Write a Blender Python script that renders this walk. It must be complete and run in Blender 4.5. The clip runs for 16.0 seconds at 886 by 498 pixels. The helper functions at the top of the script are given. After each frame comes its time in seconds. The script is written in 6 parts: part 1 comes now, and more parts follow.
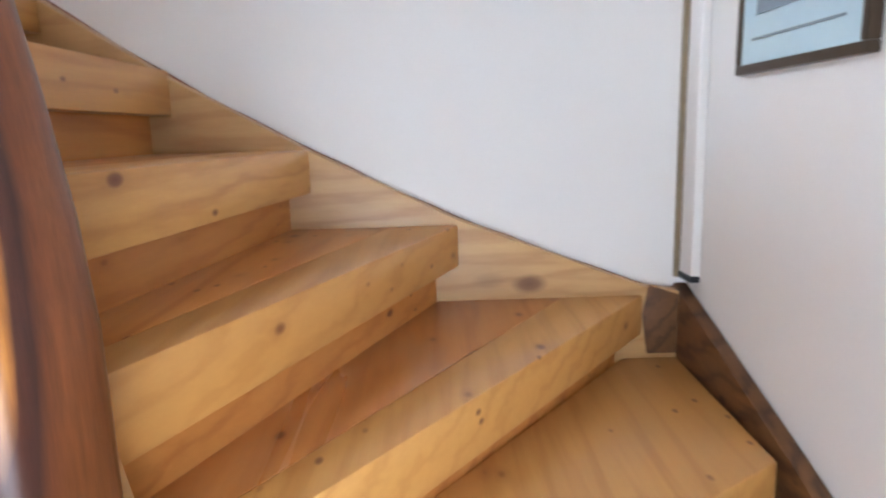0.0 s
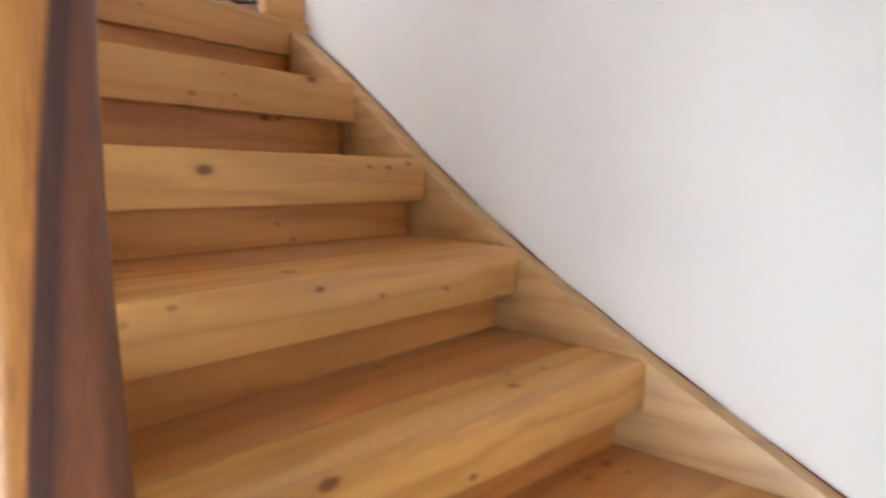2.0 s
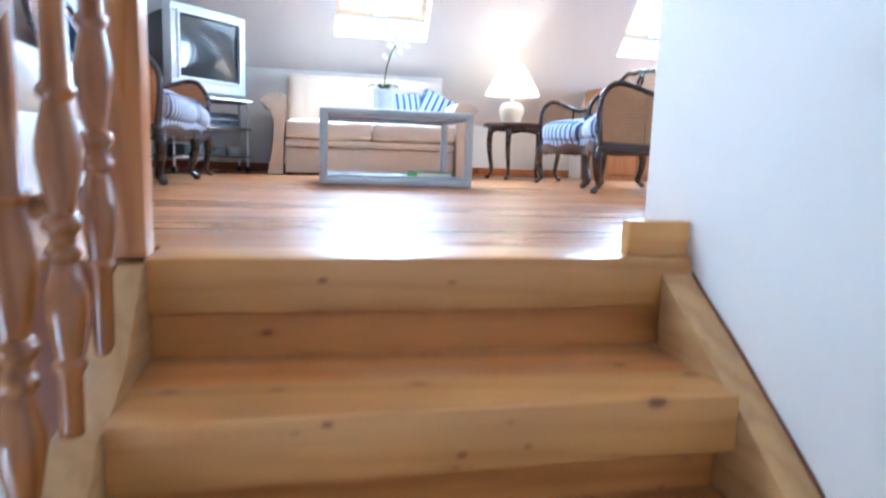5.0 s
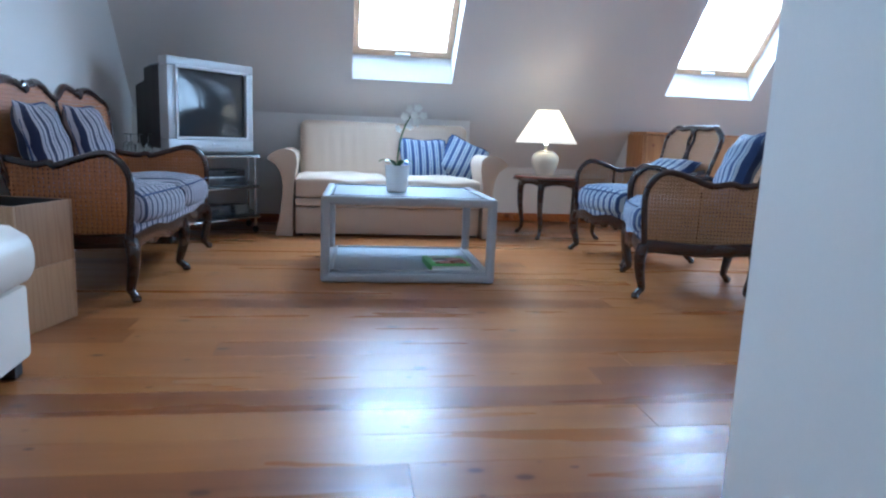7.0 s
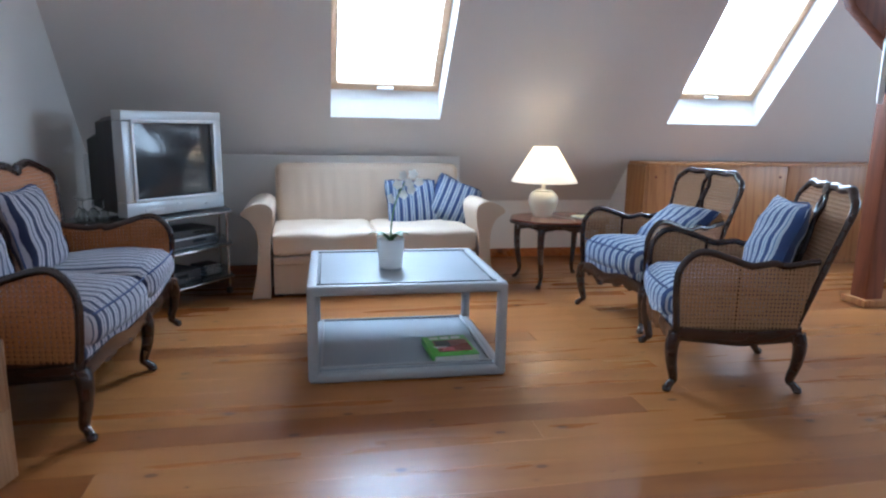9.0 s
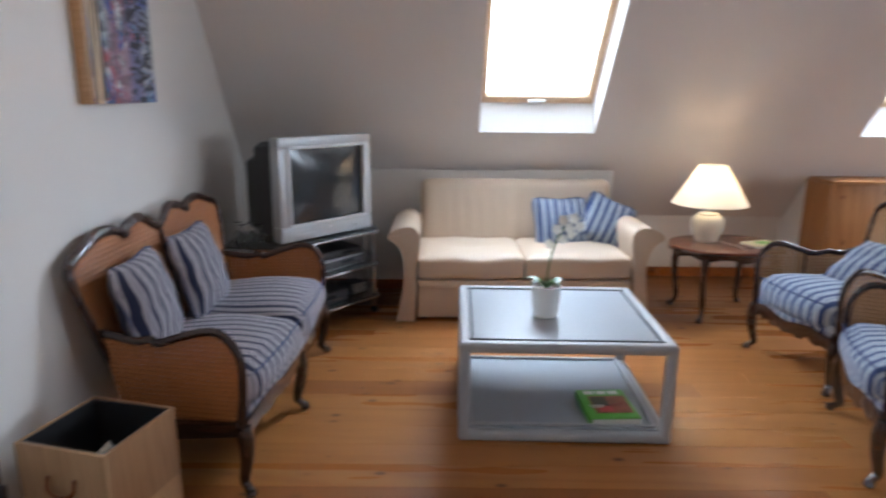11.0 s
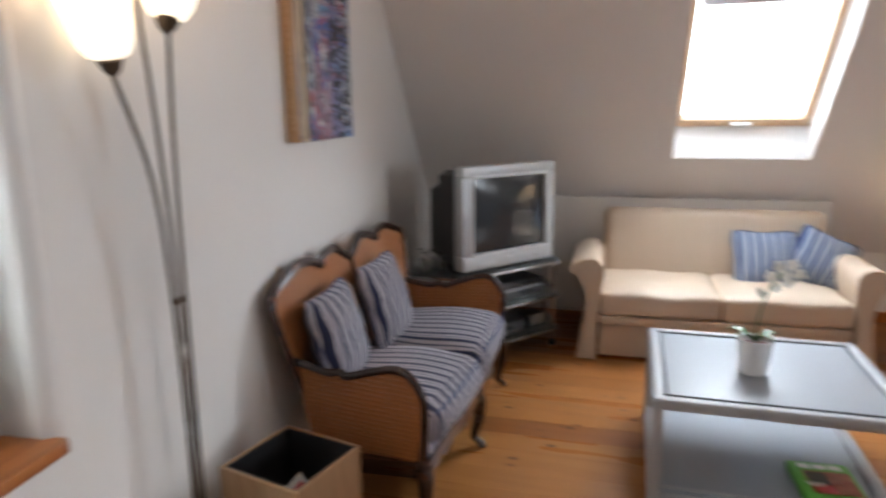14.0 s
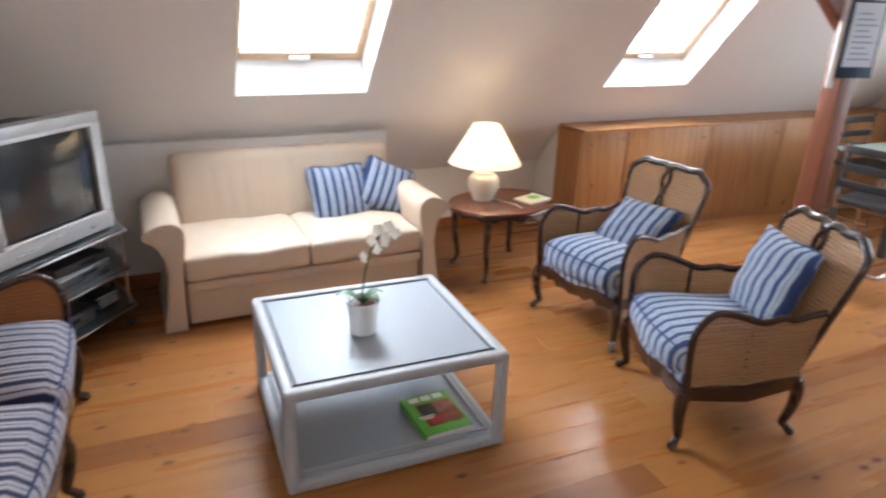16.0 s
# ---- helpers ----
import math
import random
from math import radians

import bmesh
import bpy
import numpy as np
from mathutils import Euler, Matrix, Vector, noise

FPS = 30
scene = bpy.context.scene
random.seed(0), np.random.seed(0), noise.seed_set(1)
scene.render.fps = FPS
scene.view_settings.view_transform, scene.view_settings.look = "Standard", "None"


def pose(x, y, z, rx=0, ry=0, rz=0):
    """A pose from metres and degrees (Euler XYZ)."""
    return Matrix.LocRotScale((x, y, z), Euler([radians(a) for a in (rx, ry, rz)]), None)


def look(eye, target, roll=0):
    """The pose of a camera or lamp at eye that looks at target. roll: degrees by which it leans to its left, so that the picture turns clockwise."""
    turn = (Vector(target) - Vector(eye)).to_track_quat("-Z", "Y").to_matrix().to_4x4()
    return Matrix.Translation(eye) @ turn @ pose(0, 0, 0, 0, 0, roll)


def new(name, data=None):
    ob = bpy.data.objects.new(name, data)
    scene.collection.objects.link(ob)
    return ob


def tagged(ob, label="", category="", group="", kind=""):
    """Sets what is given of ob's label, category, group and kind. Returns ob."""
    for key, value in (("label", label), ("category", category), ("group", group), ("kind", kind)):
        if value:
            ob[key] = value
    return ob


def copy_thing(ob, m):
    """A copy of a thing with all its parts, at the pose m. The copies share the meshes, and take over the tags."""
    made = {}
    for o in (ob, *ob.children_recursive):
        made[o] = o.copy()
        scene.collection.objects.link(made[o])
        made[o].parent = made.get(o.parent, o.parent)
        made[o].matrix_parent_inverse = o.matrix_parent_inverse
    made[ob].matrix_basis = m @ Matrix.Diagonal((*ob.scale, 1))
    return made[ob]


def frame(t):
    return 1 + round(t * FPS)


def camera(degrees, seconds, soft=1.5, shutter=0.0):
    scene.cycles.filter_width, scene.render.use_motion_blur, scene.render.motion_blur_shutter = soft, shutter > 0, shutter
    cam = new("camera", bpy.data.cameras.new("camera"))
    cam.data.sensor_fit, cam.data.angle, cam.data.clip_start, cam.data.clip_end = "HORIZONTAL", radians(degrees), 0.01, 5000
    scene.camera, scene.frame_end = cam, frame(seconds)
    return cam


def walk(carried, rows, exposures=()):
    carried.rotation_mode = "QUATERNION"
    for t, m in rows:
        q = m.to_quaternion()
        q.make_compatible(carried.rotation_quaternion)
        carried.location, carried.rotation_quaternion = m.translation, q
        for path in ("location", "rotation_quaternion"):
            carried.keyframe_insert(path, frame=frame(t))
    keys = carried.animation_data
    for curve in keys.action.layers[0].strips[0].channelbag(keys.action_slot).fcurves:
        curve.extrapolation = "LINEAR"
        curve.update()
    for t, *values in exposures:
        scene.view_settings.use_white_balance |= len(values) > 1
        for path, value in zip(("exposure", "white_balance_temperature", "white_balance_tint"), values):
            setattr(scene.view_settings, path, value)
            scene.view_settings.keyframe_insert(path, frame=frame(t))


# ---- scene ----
cam = camera(68.3, 16.0, soft=2.2, shutter=0.5)
PATH = [
    (0, (-0.573, -1.37, -0.703), (1.395, -1.409, -1.06), -1.4),
    (0.5, (-0.511, -1.433, -0.666), (1.435, -1.154, -1.033), -1.1),
    (1, (-0.402, -1.472, -0.522), (1.493, -0.901, -0.831), -0.8),
    (1.5, (-0.338, -1.500, -0.495), (1.484, -0.727, -0.792), -0.7),
    (2, (-0.266, -1.523, -0.368), (1.307, -0.318, -0.641), 2.7),
    (2.5, (-0.168, -1.526, -0.337), (1.066, 0.021, -0.628), 1.5),
    (3, (-0.049, -1.458, -0.158), (0.951, 0.243, -0.483), 3.7),
    (3.5, (0.012, -1.45, -0.079), (0.857, 0.323, -0.455), 0.6),
    (4, (0.106, -1.402, -0.056), (0.803, 0.445, -0.38), 0.8),
    (4.5, (0.168, -1.332, 0.105), (0.582, 0.595, -0.236), 1.9),
    (5, (0.261, -1.173, 0.188), (0.679, 0.762, -0.096), 1.9),
    (5.2, (0.295, -1.116, 0.284), (0.789, 0.804, 0.026), 1.6),
    (7.3, (0.488, -0.569, 0.833), (0.78, 1.378, 0.48), 2.5),
    (7.6, (0.517, -0.513, 0.941), (0.839, 1.428, 0.579), 3.5),
    (8.0, (0.454, -0.449, 0.996), (0.767, 1.490, 0.617), 2.1),
    (8.2, (0.38, -0.365, 1.003), (0.708, 1.572, 0.629), 1.8),
    (10.3, (0.413, 0.031, 1.418), (0.838, 1.941, 1.006), 0.4),
    (10.5, (0.407, 0.071, 1.435), (0.793, 1.986, 1.005), 0.9),
    (11, (0.281, 0.128, 1.416), (0.28, 2.073, 0.951), 0.5),
    (11.5, (0.301, 0.108, 1.433), (0.05, 2.023, 0.915), -0.1),
    (12, (0.289, 0.107, 1.435), (-0.131, 2.016, 1.012), -2.6),
    (12.5, (0.256, 0.107, 1.417), (-0.401, 1.969, 1.098), -3.5),
    (13, (0.227, 0.107, 1.424), (-0.704, 1.856, 1.156), -2.9),
    (13.3, (0.225, 0.109, 1.454), (-0.815, 1.794, 1.172), -2.5),
    (13.5, (0.248, 0.108, 1.491), (-0.752, 1.808, 1.159), -1.6),
    (14, (0.193, 0.252, 1.491), (-0.316, 2.139, 1.067), -0.7),
    (14.5, (0.149, 0.283, 1.539), (0.12, 2.198, 0.963), 0.6),
    (15, (0.106, 0.317, 1.56), (0.317, 2.189, 0.887), 1.4),
    (15.5, (0.018, 0.559, 1.648), (0.524, 2.362, 0.944), 2.1),
    (16, (0.044, 0.648, 1.728), (0.82, 2.346, 1.009), 1.9),
]
walk(cam, [(t, look(eye, target, roll)) for t, eye, target, roll in PATH],
     exposures=[(0, 1.15, 5750, 10), (1, 1.42, 6000, 10), (2, 1.42, 6100, 9), (3, 1.65, 5500, 4), (4, 1.76, 5050, 2), (4.5, 1.74, 4950, 2), (5.2, 1.25, 4600, 1), (7.3, -0.06, 4450, 0), (8.2, -0.1, 4650, 2), (10.3, -0.12, 5400, 5), (11, -0.17, 5700, 8), (11.5, 0.14, 5950, 9), (12, 0.28, 6200, 10), (13.3, 0.46, 6450, 10), (14, -0.13, 6250, 10), (14.5, 0.12, 6050, 9), (16, 0.27, 6050, 9)])

# ---- world and light ----
world = bpy.data.worlds.new("sky")
scene.world = world
world.use_nodes = True
_n = world.node_tree.nodes
_sky = _n.new("ShaderNodeTexSky")
_sky.sky_type = 'NISHITA'
_sky.sun_disc = False
_sky.sun_elevation = radians(40)
_sky.sun_rotation = radians(150)
_n["Background"].inputs[1].default_value = 0.15
world.node_tree.links.new(_sky.outputs[0], _n["Background"].inputs[0])

sun = new("sun", bpy.data.lights.new("sun", 'SUN'))
sun.data.energy = 1.0
sun.data.angle = radians(12)
sun.data.color = (1, 0.95, 0.88)
sun.matrix_world = look((0, 0, 0), (0.3, 0.6, -0.7))


def window_light(name, m, w, h, watts, color=(0.86, 0.93, 1.0), spread=180):
    """Sky light that comes in through an opening."""
    lamp = new(name, bpy.data.lights.new(name, 'AREA'))
    lamp.data.shape = 'RECTANGLE'
    lamp.data.size, lamp.data.size_y = w, h
    lamp.data.energy = watts
    lamp.data.color = color
    lamp.data.spread = radians(spread)
    lamp.matrix_world = m
    return lamp


# ---- materials ----
def material(name):
    m = bpy.data.materials.new(name)
    m.use_nodes = True
    nt = m.node_tree
    return m, nt, nt.nodes["Principled BSDF"]


def node(nt, kind, **vals):
    n = nt.nodes.new(kind)
    for k, v in vals.items():
        n.inputs[k.replace("_", " ")].default_value = v
    return n


def ramp(nt, fac, stops):
    r = nt.nodes.new("ShaderNodeValToRGB")
    els = r.color_ramp.elements
    while len(els) < len(stops):
        els.new(0.5)
    for e, (p, c) in zip(els, stops):
        e.position = p
        e.color = (*c, 1)
    nt.links.new(fac, r.inputs[0])
    return r.outputs[0]


def mixed(nt, fac, a, b, mode='MIX'):
    m = nt.nodes.new("ShaderNodeMix")
    m.data_type = 'RGBA'
    m.blend_type = mode
    for s, v in ((m.inputs[0], fac), (m.inputs[6], a), (m.inputs[7], b)):
        if isinstance(v, (int, float)):
            s.default_value = v
        elif isinstance(v, tuple):
            s.default_value = (*v, 1)
        else:
            nt.links.new(v, s)
    return m.outputs[2]


def coords(nt, scale=(1, 1, 1), rot=(0, 0, 0), per_object=True):
    """Object coordinates, shifted from object to object."""
    tc = nt.nodes.new("ShaderNodeTexCoord")
    mp = nt.nodes.new("ShaderNodeMapping")
    mp.inputs["Scale"].default_value = scale
    mp.inputs["Rotation"].default_value = rot
    src = tc.outputs["Object"]
    if per_object:
        info = nt.nodes.new("ShaderNodeObjectInfo")
        add = nt.nodes.new("ShaderNodeVectorMath")
        add.operation = 'MULTIPLY_ADD'
        nt.links.new(info.outputs["Random"], add.inputs[0])
        add.inputs[1].default_value = (7.3, 9.1, 5.7)
        nt.links.new(src, add.inputs[2])
        src = add.outputs[0]
    nt.links.new(src, mp.inputs[0])
    return mp.outputs[0]


def noise_tex(nt, vec, scale, detail=4, rough=0.55, distort=0.0):
    n = node(nt, "ShaderNodeTexNoise", Scale=scale, Detail=detail, Roughness=rough, Distortion=distort)
    nt.links.new(vec, n.inputs["Vector"])
    return n.outputs["Fac"]


def bump(nt, bsdf, height, strength=0.2, dist=0.002):
    b = node(nt, "ShaderNodeBump", Strength=strength, Distance=dist)
    nt.links.new(height, b.inputs["Height"])
    nt.links.new(b.outputs[0], bsdf.inputs["Normal"])


def wood(name, light, dark, knot, axis=0, rough=0.4, coat=0.0, knots=1.0, ring=9.0, spread=0.25, stretch=14.0, gloss=0.5, worn=0.0):
    """Pine or beech board: grain along the axis, rings, knots and a tone of its own for each board."""
    m, nt, bs = material(name)
    sc = [1.0, 1.0, 1.0]
    sc[axis] = 1.0 / stretch
    v = coords(nt, tuple(sc))
    wv = nt.nodes.new("ShaderNodeTexWave")
    wv.wave_type = 'BANDS'
    wv.bands_direction = 'DIAGONAL'
    for k, val in (("Scale", ring), ("Distortion", 9.0), ("Detail", 3.0), ("Detail Scale", 1.2), ("Detail Roughness", 0.6)):
        wv.inputs[k].default_value = val
    nt.links.new(v, wv.inputs["Vector"])
    fine = noise_tex(nt, v, 90, 5, 0.7)
    col = ramp(nt, wv.outputs["Fac"], [(0.0, light), (0.62, tuple(0.7 * a + 0.3 * b for a, b in zip(light, dark))), (1.0, dark)])
    col = mixed(nt, 0.35, col, ramp(nt, fine, [(0.3, dark), (0.7, light)]))
    broad = noise_tex(nt, v, 1.7, 2)
    col = mixed(nt, ramp(nt, broad, [(0.35, (0, 0, 0)), (0.7, (0.6, 0.6, 0.6))]), col, mixed(nt, 0.5, dark, light))
    info = nt.nodes.new("ShaderNodeObjectInfo")
    tone = ramp(nt, info.outputs["Random"], [(0.0, (1 - spread * 0.85, 1 - spread * 1.2, 1 - spread * 1.35)), (0.5, (1, 1 - spread * .2, 1 - spread * .35)), (1.0, (1 + spread * 0.3,) * 3)])
    col = mixed(nt, 1.0, col, tone, 'MULTIPLY')
    if knots:
        ks = [1.0, 1.0, 1.0]
        ks[axis] = 0.55
        kv = coords(nt, tuple(ks))
        vo = node(nt, "ShaderNodeTexVoronoi", Scale=5.0 * knots)
        nt.links.new(kv, vo.inputs["Vector"])
        kn = ramp(nt, vo.outputs["Distance"], [(0.0, (1, 1, 1)), (0.065, (0.85, 0.85, 0.85)), (0.11, (0.15, 0.15, 0.15)), (0.2, (0, 0, 0))])
        col = mixed(nt, kn, col, knot)
        pin = node(nt, "ShaderNodeTexVoronoi", Scale=9.0 * knots)
        nt.links.new(kv, pin.inputs["Vector"])
        few = ramp(nt, noise_tex(nt, kv, 3.1, 1), [(0.46, (0, 0, 0)), (0.54, (1, 1, 1))])
        pk = ramp(nt, pin.outputs["Distance"], [(0.0, (0.9, 0.9, 0.9)), (0.06, (0.75, 0.75, 0.75)), (0.12, (0, 0, 0))])
        col = mixed(nt, mixed(nt, 1.0, pk, few, 'MULTIPLY'), col, knot)
    if worn:
        scuff = ramp(nt, noise_tex(nt, coords(nt, tuple(0.35 if k == axis else 1.0 for k in range(3))), 5.5, 4, 0.6), [(0.52, (0, 0, 0)), (0.74, (worn, worn, worn))])
        col = mixed(nt, scuff, col, (0.34, 0.25, 0.17))
    bs.inputs["Specular IOR Level"].default_value = gloss
    nt.links.new(col, bs.inputs["Base Color"])
    rr = ramp(nt, noise_tex(nt, v, 6, 3), [(0.3, (rough - .07,) * 3), (0.7, (rough + .1,) * 3)])
    nt.links.new(rr, bs.inputs["Roughness"])
    bs.inputs["Coat Weight"].default_value = coat
    bs.inputs["Coat Roughness"].default_value = 0.2
    bump(nt, bs, fine, 0.12, 0.001)
    return m


def plain(name, color, rough=0.5, metal=0.0, grain=60.0, vary=0.08, bmp=0.1, trans=0.0, coat=0.0):
    m, nt, bs = material(name)
    v = coords(nt)
    big = noise_tex(nt, v, 2.3, 3)
    small = noise_tex(nt, v, grain, 4, 0.65)
    c = mixed(nt, big, tuple(x * (1 - vary) for x in color), tuple(min(1, x * (1 + vary)) for x in color))
    c = mixed(nt, 0.3, c, ramp(nt, small, [(0.3, tuple(x * (1 - vary) for x in color)), (0.7, tuple(min(1, x * (1 + vary)) for x in color))]))
    nt.links.new(c, bs.inputs["Base Color"])
    nt.links.new(ramp(nt, big, [(0.3, (max(0.02, rough - .06),) * 3), (0.7, (min(1, rough + .06),) * 3)]), bs.inputs["Roughness"])
    bs.inputs["Metallic"].default_value = metal
    bs.inputs["Transmission Weight"].default_value = trans
    bs.inputs["Coat Weight"].default_value = coat
    if bmp:
        bump(nt, bs, small, bmp, 0.002)
    return m


def glow(name, color, strength):
    m, nt, bs = material(name)
    bs.inputs["Base Color"].default_value = (*color, 1)
    bs.inputs["Emission Color"].default_value = (*color, 1)
    bs.inputs["Emission Strength"].default_value = strength
    return m


def glass(name, tint=(0.95, 0.98, 0.97), rough=0.0):
    m, nt, bs = material(name)
    bs.inputs["Base Color"].default_value = (*tint, 1)
    bs.inputs["Transmission Weight"].default_value = 1
    bs.inputs["Roughness"].default_value = rough
    bs.inputs["IOR"].default_value = 1.45
    return m


def stripes(name, axis, widths, colors, rough=0.85):
    """Woven striped cloth: bands of the given widths (metres) across the axis."""
    m, nt, bs = material(name)
    tc = nt.nodes.new("ShaderNodeTexCoord")
    sep = nt.nodes.new("ShaderNodeSeparateXYZ")
    nt.links.new(tc.outputs["Object"], sep.inputs[0])
    period = sum(widths)
    mod = nt.nodes.new("ShaderNodeMath")
    mod.operation = 'MODULO'
    add = nt.nodes.new("ShaderNodeMath")
    add.operation = 'ADD'
    add.inputs[1].default_value = period * 200
    nt.links.new(sep.outputs[axis], add.inputs[0])
    nt.links.new(add.outputs[0], mod.inputs[0])
    mod.inputs[1].default_value = period
    div = nt.nodes.new("ShaderNodeMath")
    div.operation = 'DIVIDE'
    nt.links.new(mod.outputs[0], div.inputs[0])
    div.inputs[1].default_value = period
    stops, p = [], 0.0
    for w, c in zip(widths, colors):
        stops.append((p, c))
        p += w / period
    r = nt.nodes.new("ShaderNodeValToRGB")
    r.color_ramp.interpolation = 'CONSTANT'
    els = r.color_ramp.elements
    while len(els) < len(stops):
        els.new(0.5)
    for e, (q, c) in zip(els, stops):
        e.position = q
        e.color = (*c, 1)
    nt.links.new(div.outputs[0], r.inputs[0])
    weave = noise_tex(nt, coords(nt, per_object=False), 260, 3, 0.7)
    fold = noise_tex(nt, coords(nt, per_object=False), 9, 3)
    col = mixed(nt, 0.16, r.outputs[0], mixed(nt, weave, (0.10, 0.10, 0.12), (0.75, 0.74, 0.72)), 'OVERLAY')
    nt.links.new(col, bs.inputs["Base Color"])
    bs.inputs["Roughness"].default_value = rough
    bs.inputs["Sheen Weight"].default_value = 0.15
    bump(nt, bs, mixed(nt, 0.6, weave, fold), 0.35, 0.006)
    return m


def cane(name, light, dark, pitch=0.018):
    """Woven cane: strands with a grid of small open holes between them."""
    m, nt, bs = material(name)
    tc = nt.nodes.new("ShaderNodeTexCoord")
    sep = nt.nodes.new("ShaderNodeSeparateXYZ")
    nt.links.new(tc.outputs["Object"], sep.inputs[0])

    def calc(op, a, b):
        n = nt.nodes.new("ShaderNodeMath")
        n.operation = op
        for s, v in zip(n.inputs, (a, b)):
            if isinstance(v, (int, float)):
                s.default_value = v
            else:
                nt.links.new(v, s)
        return n.outputs[0]

    along = calc('ADD', sep.outputs[0], sep.outputs[1])
    turns = 2 * math.pi / pitch
    wu = calc('SINE', calc('MULTIPLY', along, turns), 0)
    wz = calc('SINE', calc('MULTIPLY', sep.outputs[2], turns), 0)
    low = calc('MINIMUM', wu, wz)
    hole = ramp(nt, calc('ADD', calc('MULTIPLY', low, 0.5), 0.5), [(0.38, (0, 0, 0)), (0.58, (1, 1, 1))])
    v = coords(nt, per_object=False)
    big = noise_tex(nt, v, 4, 3)
    fibre = noise_tex(nt, v, 160, 3, 0.7)
    col = mixed(nt, big, tuple(0.72 * c for c in light), light)
    col = mixed(nt, 0.4, col, ramp(nt, fibre, [(0.3, dark), (0.7, light)]))
    col = mixed(nt, hole, col, dark)
    nt.links.new(col, bs.inputs["Base Color"])
    bs.inputs["Roughness"].default_value = 0.42
    see = calc('SUBTRACT', 1.0, calc('MULTIPLY', hole, 0.9))
    nt.links.new(see, bs.inputs["Alpha"])
    bump(nt, bs, calc('MAXIMUM', wu, wz), 0.5, 0.002)
    return m


def painted_canvas(name):
    """Loose vertical columns of white, blue and pink paint with rows of black strokes."""
    m, nt, bs = material(name)
    def patches(scale, lo, hi, distort=1.2):
        return ramp(nt, noise_tex(nt, coords(nt, scale, per_object=False), 1.0, 4, 0.6, distort), [(lo, (0, 0, 0)), (hi, (1, 1, 1))])
    tc = nt.nodes.new("ShaderNodeTexCoord")
    sep = nt.nodes.new("ShaderNodeSeparateXYZ")
    nt.links.new(tc.outputs["Object"], sep.inputs[0])
    across = nt.nodes.new("ShaderNodeMapRange")
    across.inputs[1].default_value, across.inputs[2].default_value = -0.28, 0.31
    nt.links.new(sep.outputs[0], across.inputs[0])
    base = ramp(nt, across.outputs[0], [(0.0, (0.46, 0.47, 0.48)), (0.22, (0.34, 0.38, 0.43)), (0.34, (0.27, 0.13, 0.18)), (0.5, (0.38, 0.24, 0.28)), (0.62, (0.16, 0.16, 0.33)), (0.85, (0.24, 0.27, 0.38)), (1.0, (0.42, 0.46, 0.46))])
    col = mixed(nt, patches((6, 3.5, 1), 0.50, 0.56), base, (0.60, 0.60, 0.62))
    col = mixed(nt, patches((5, 5, 2), 0.53, 0.58), col, (0.055, 0.09, 0.34))
    col = mixed(nt, patches((7, 4.5, 3), 0.56, 0.61), col, (0.16, 0.32, 0.55))
    col = mixed(nt, patches((8, 5, 5), 0.57, 0.62), col, (0.42, 0.07, 0.09))
    band = ramp(nt, across.outputs[0], [(0.05, (0, 0, 0)), (0.12, (0.9, 0.9, 0.9)), (0.26, (0.35, 0.35, 0.35)), (0.52, (0.45, 0.45, 0.45)), (0.60, (1, 1, 1)), (0.92, (1, 1, 1)), (1.0, (0.2, 0.2, 0.2))])
    ink = mixed(nt, 1.0, band, patches((9, 24, 7), 0.49, 0.53, 0.8), 'MULTIPLY')
    col = mixed(nt, ink, col, (0.02, 0.02, 0.035))
    nt.links.new(col, bs.inputs["Base Color"])
    bs.inputs["Roughness"].default_value = 0.55
    bump(nt, bs, noise_tex(nt, coords(nt, (10, 4, 1), per_object=False), 2.0, 4), 0.3, 0.003)
    return m


def backdrop_sky(name, strength):
    return glow(name, (0.93, 0.97, 1.0), strength)


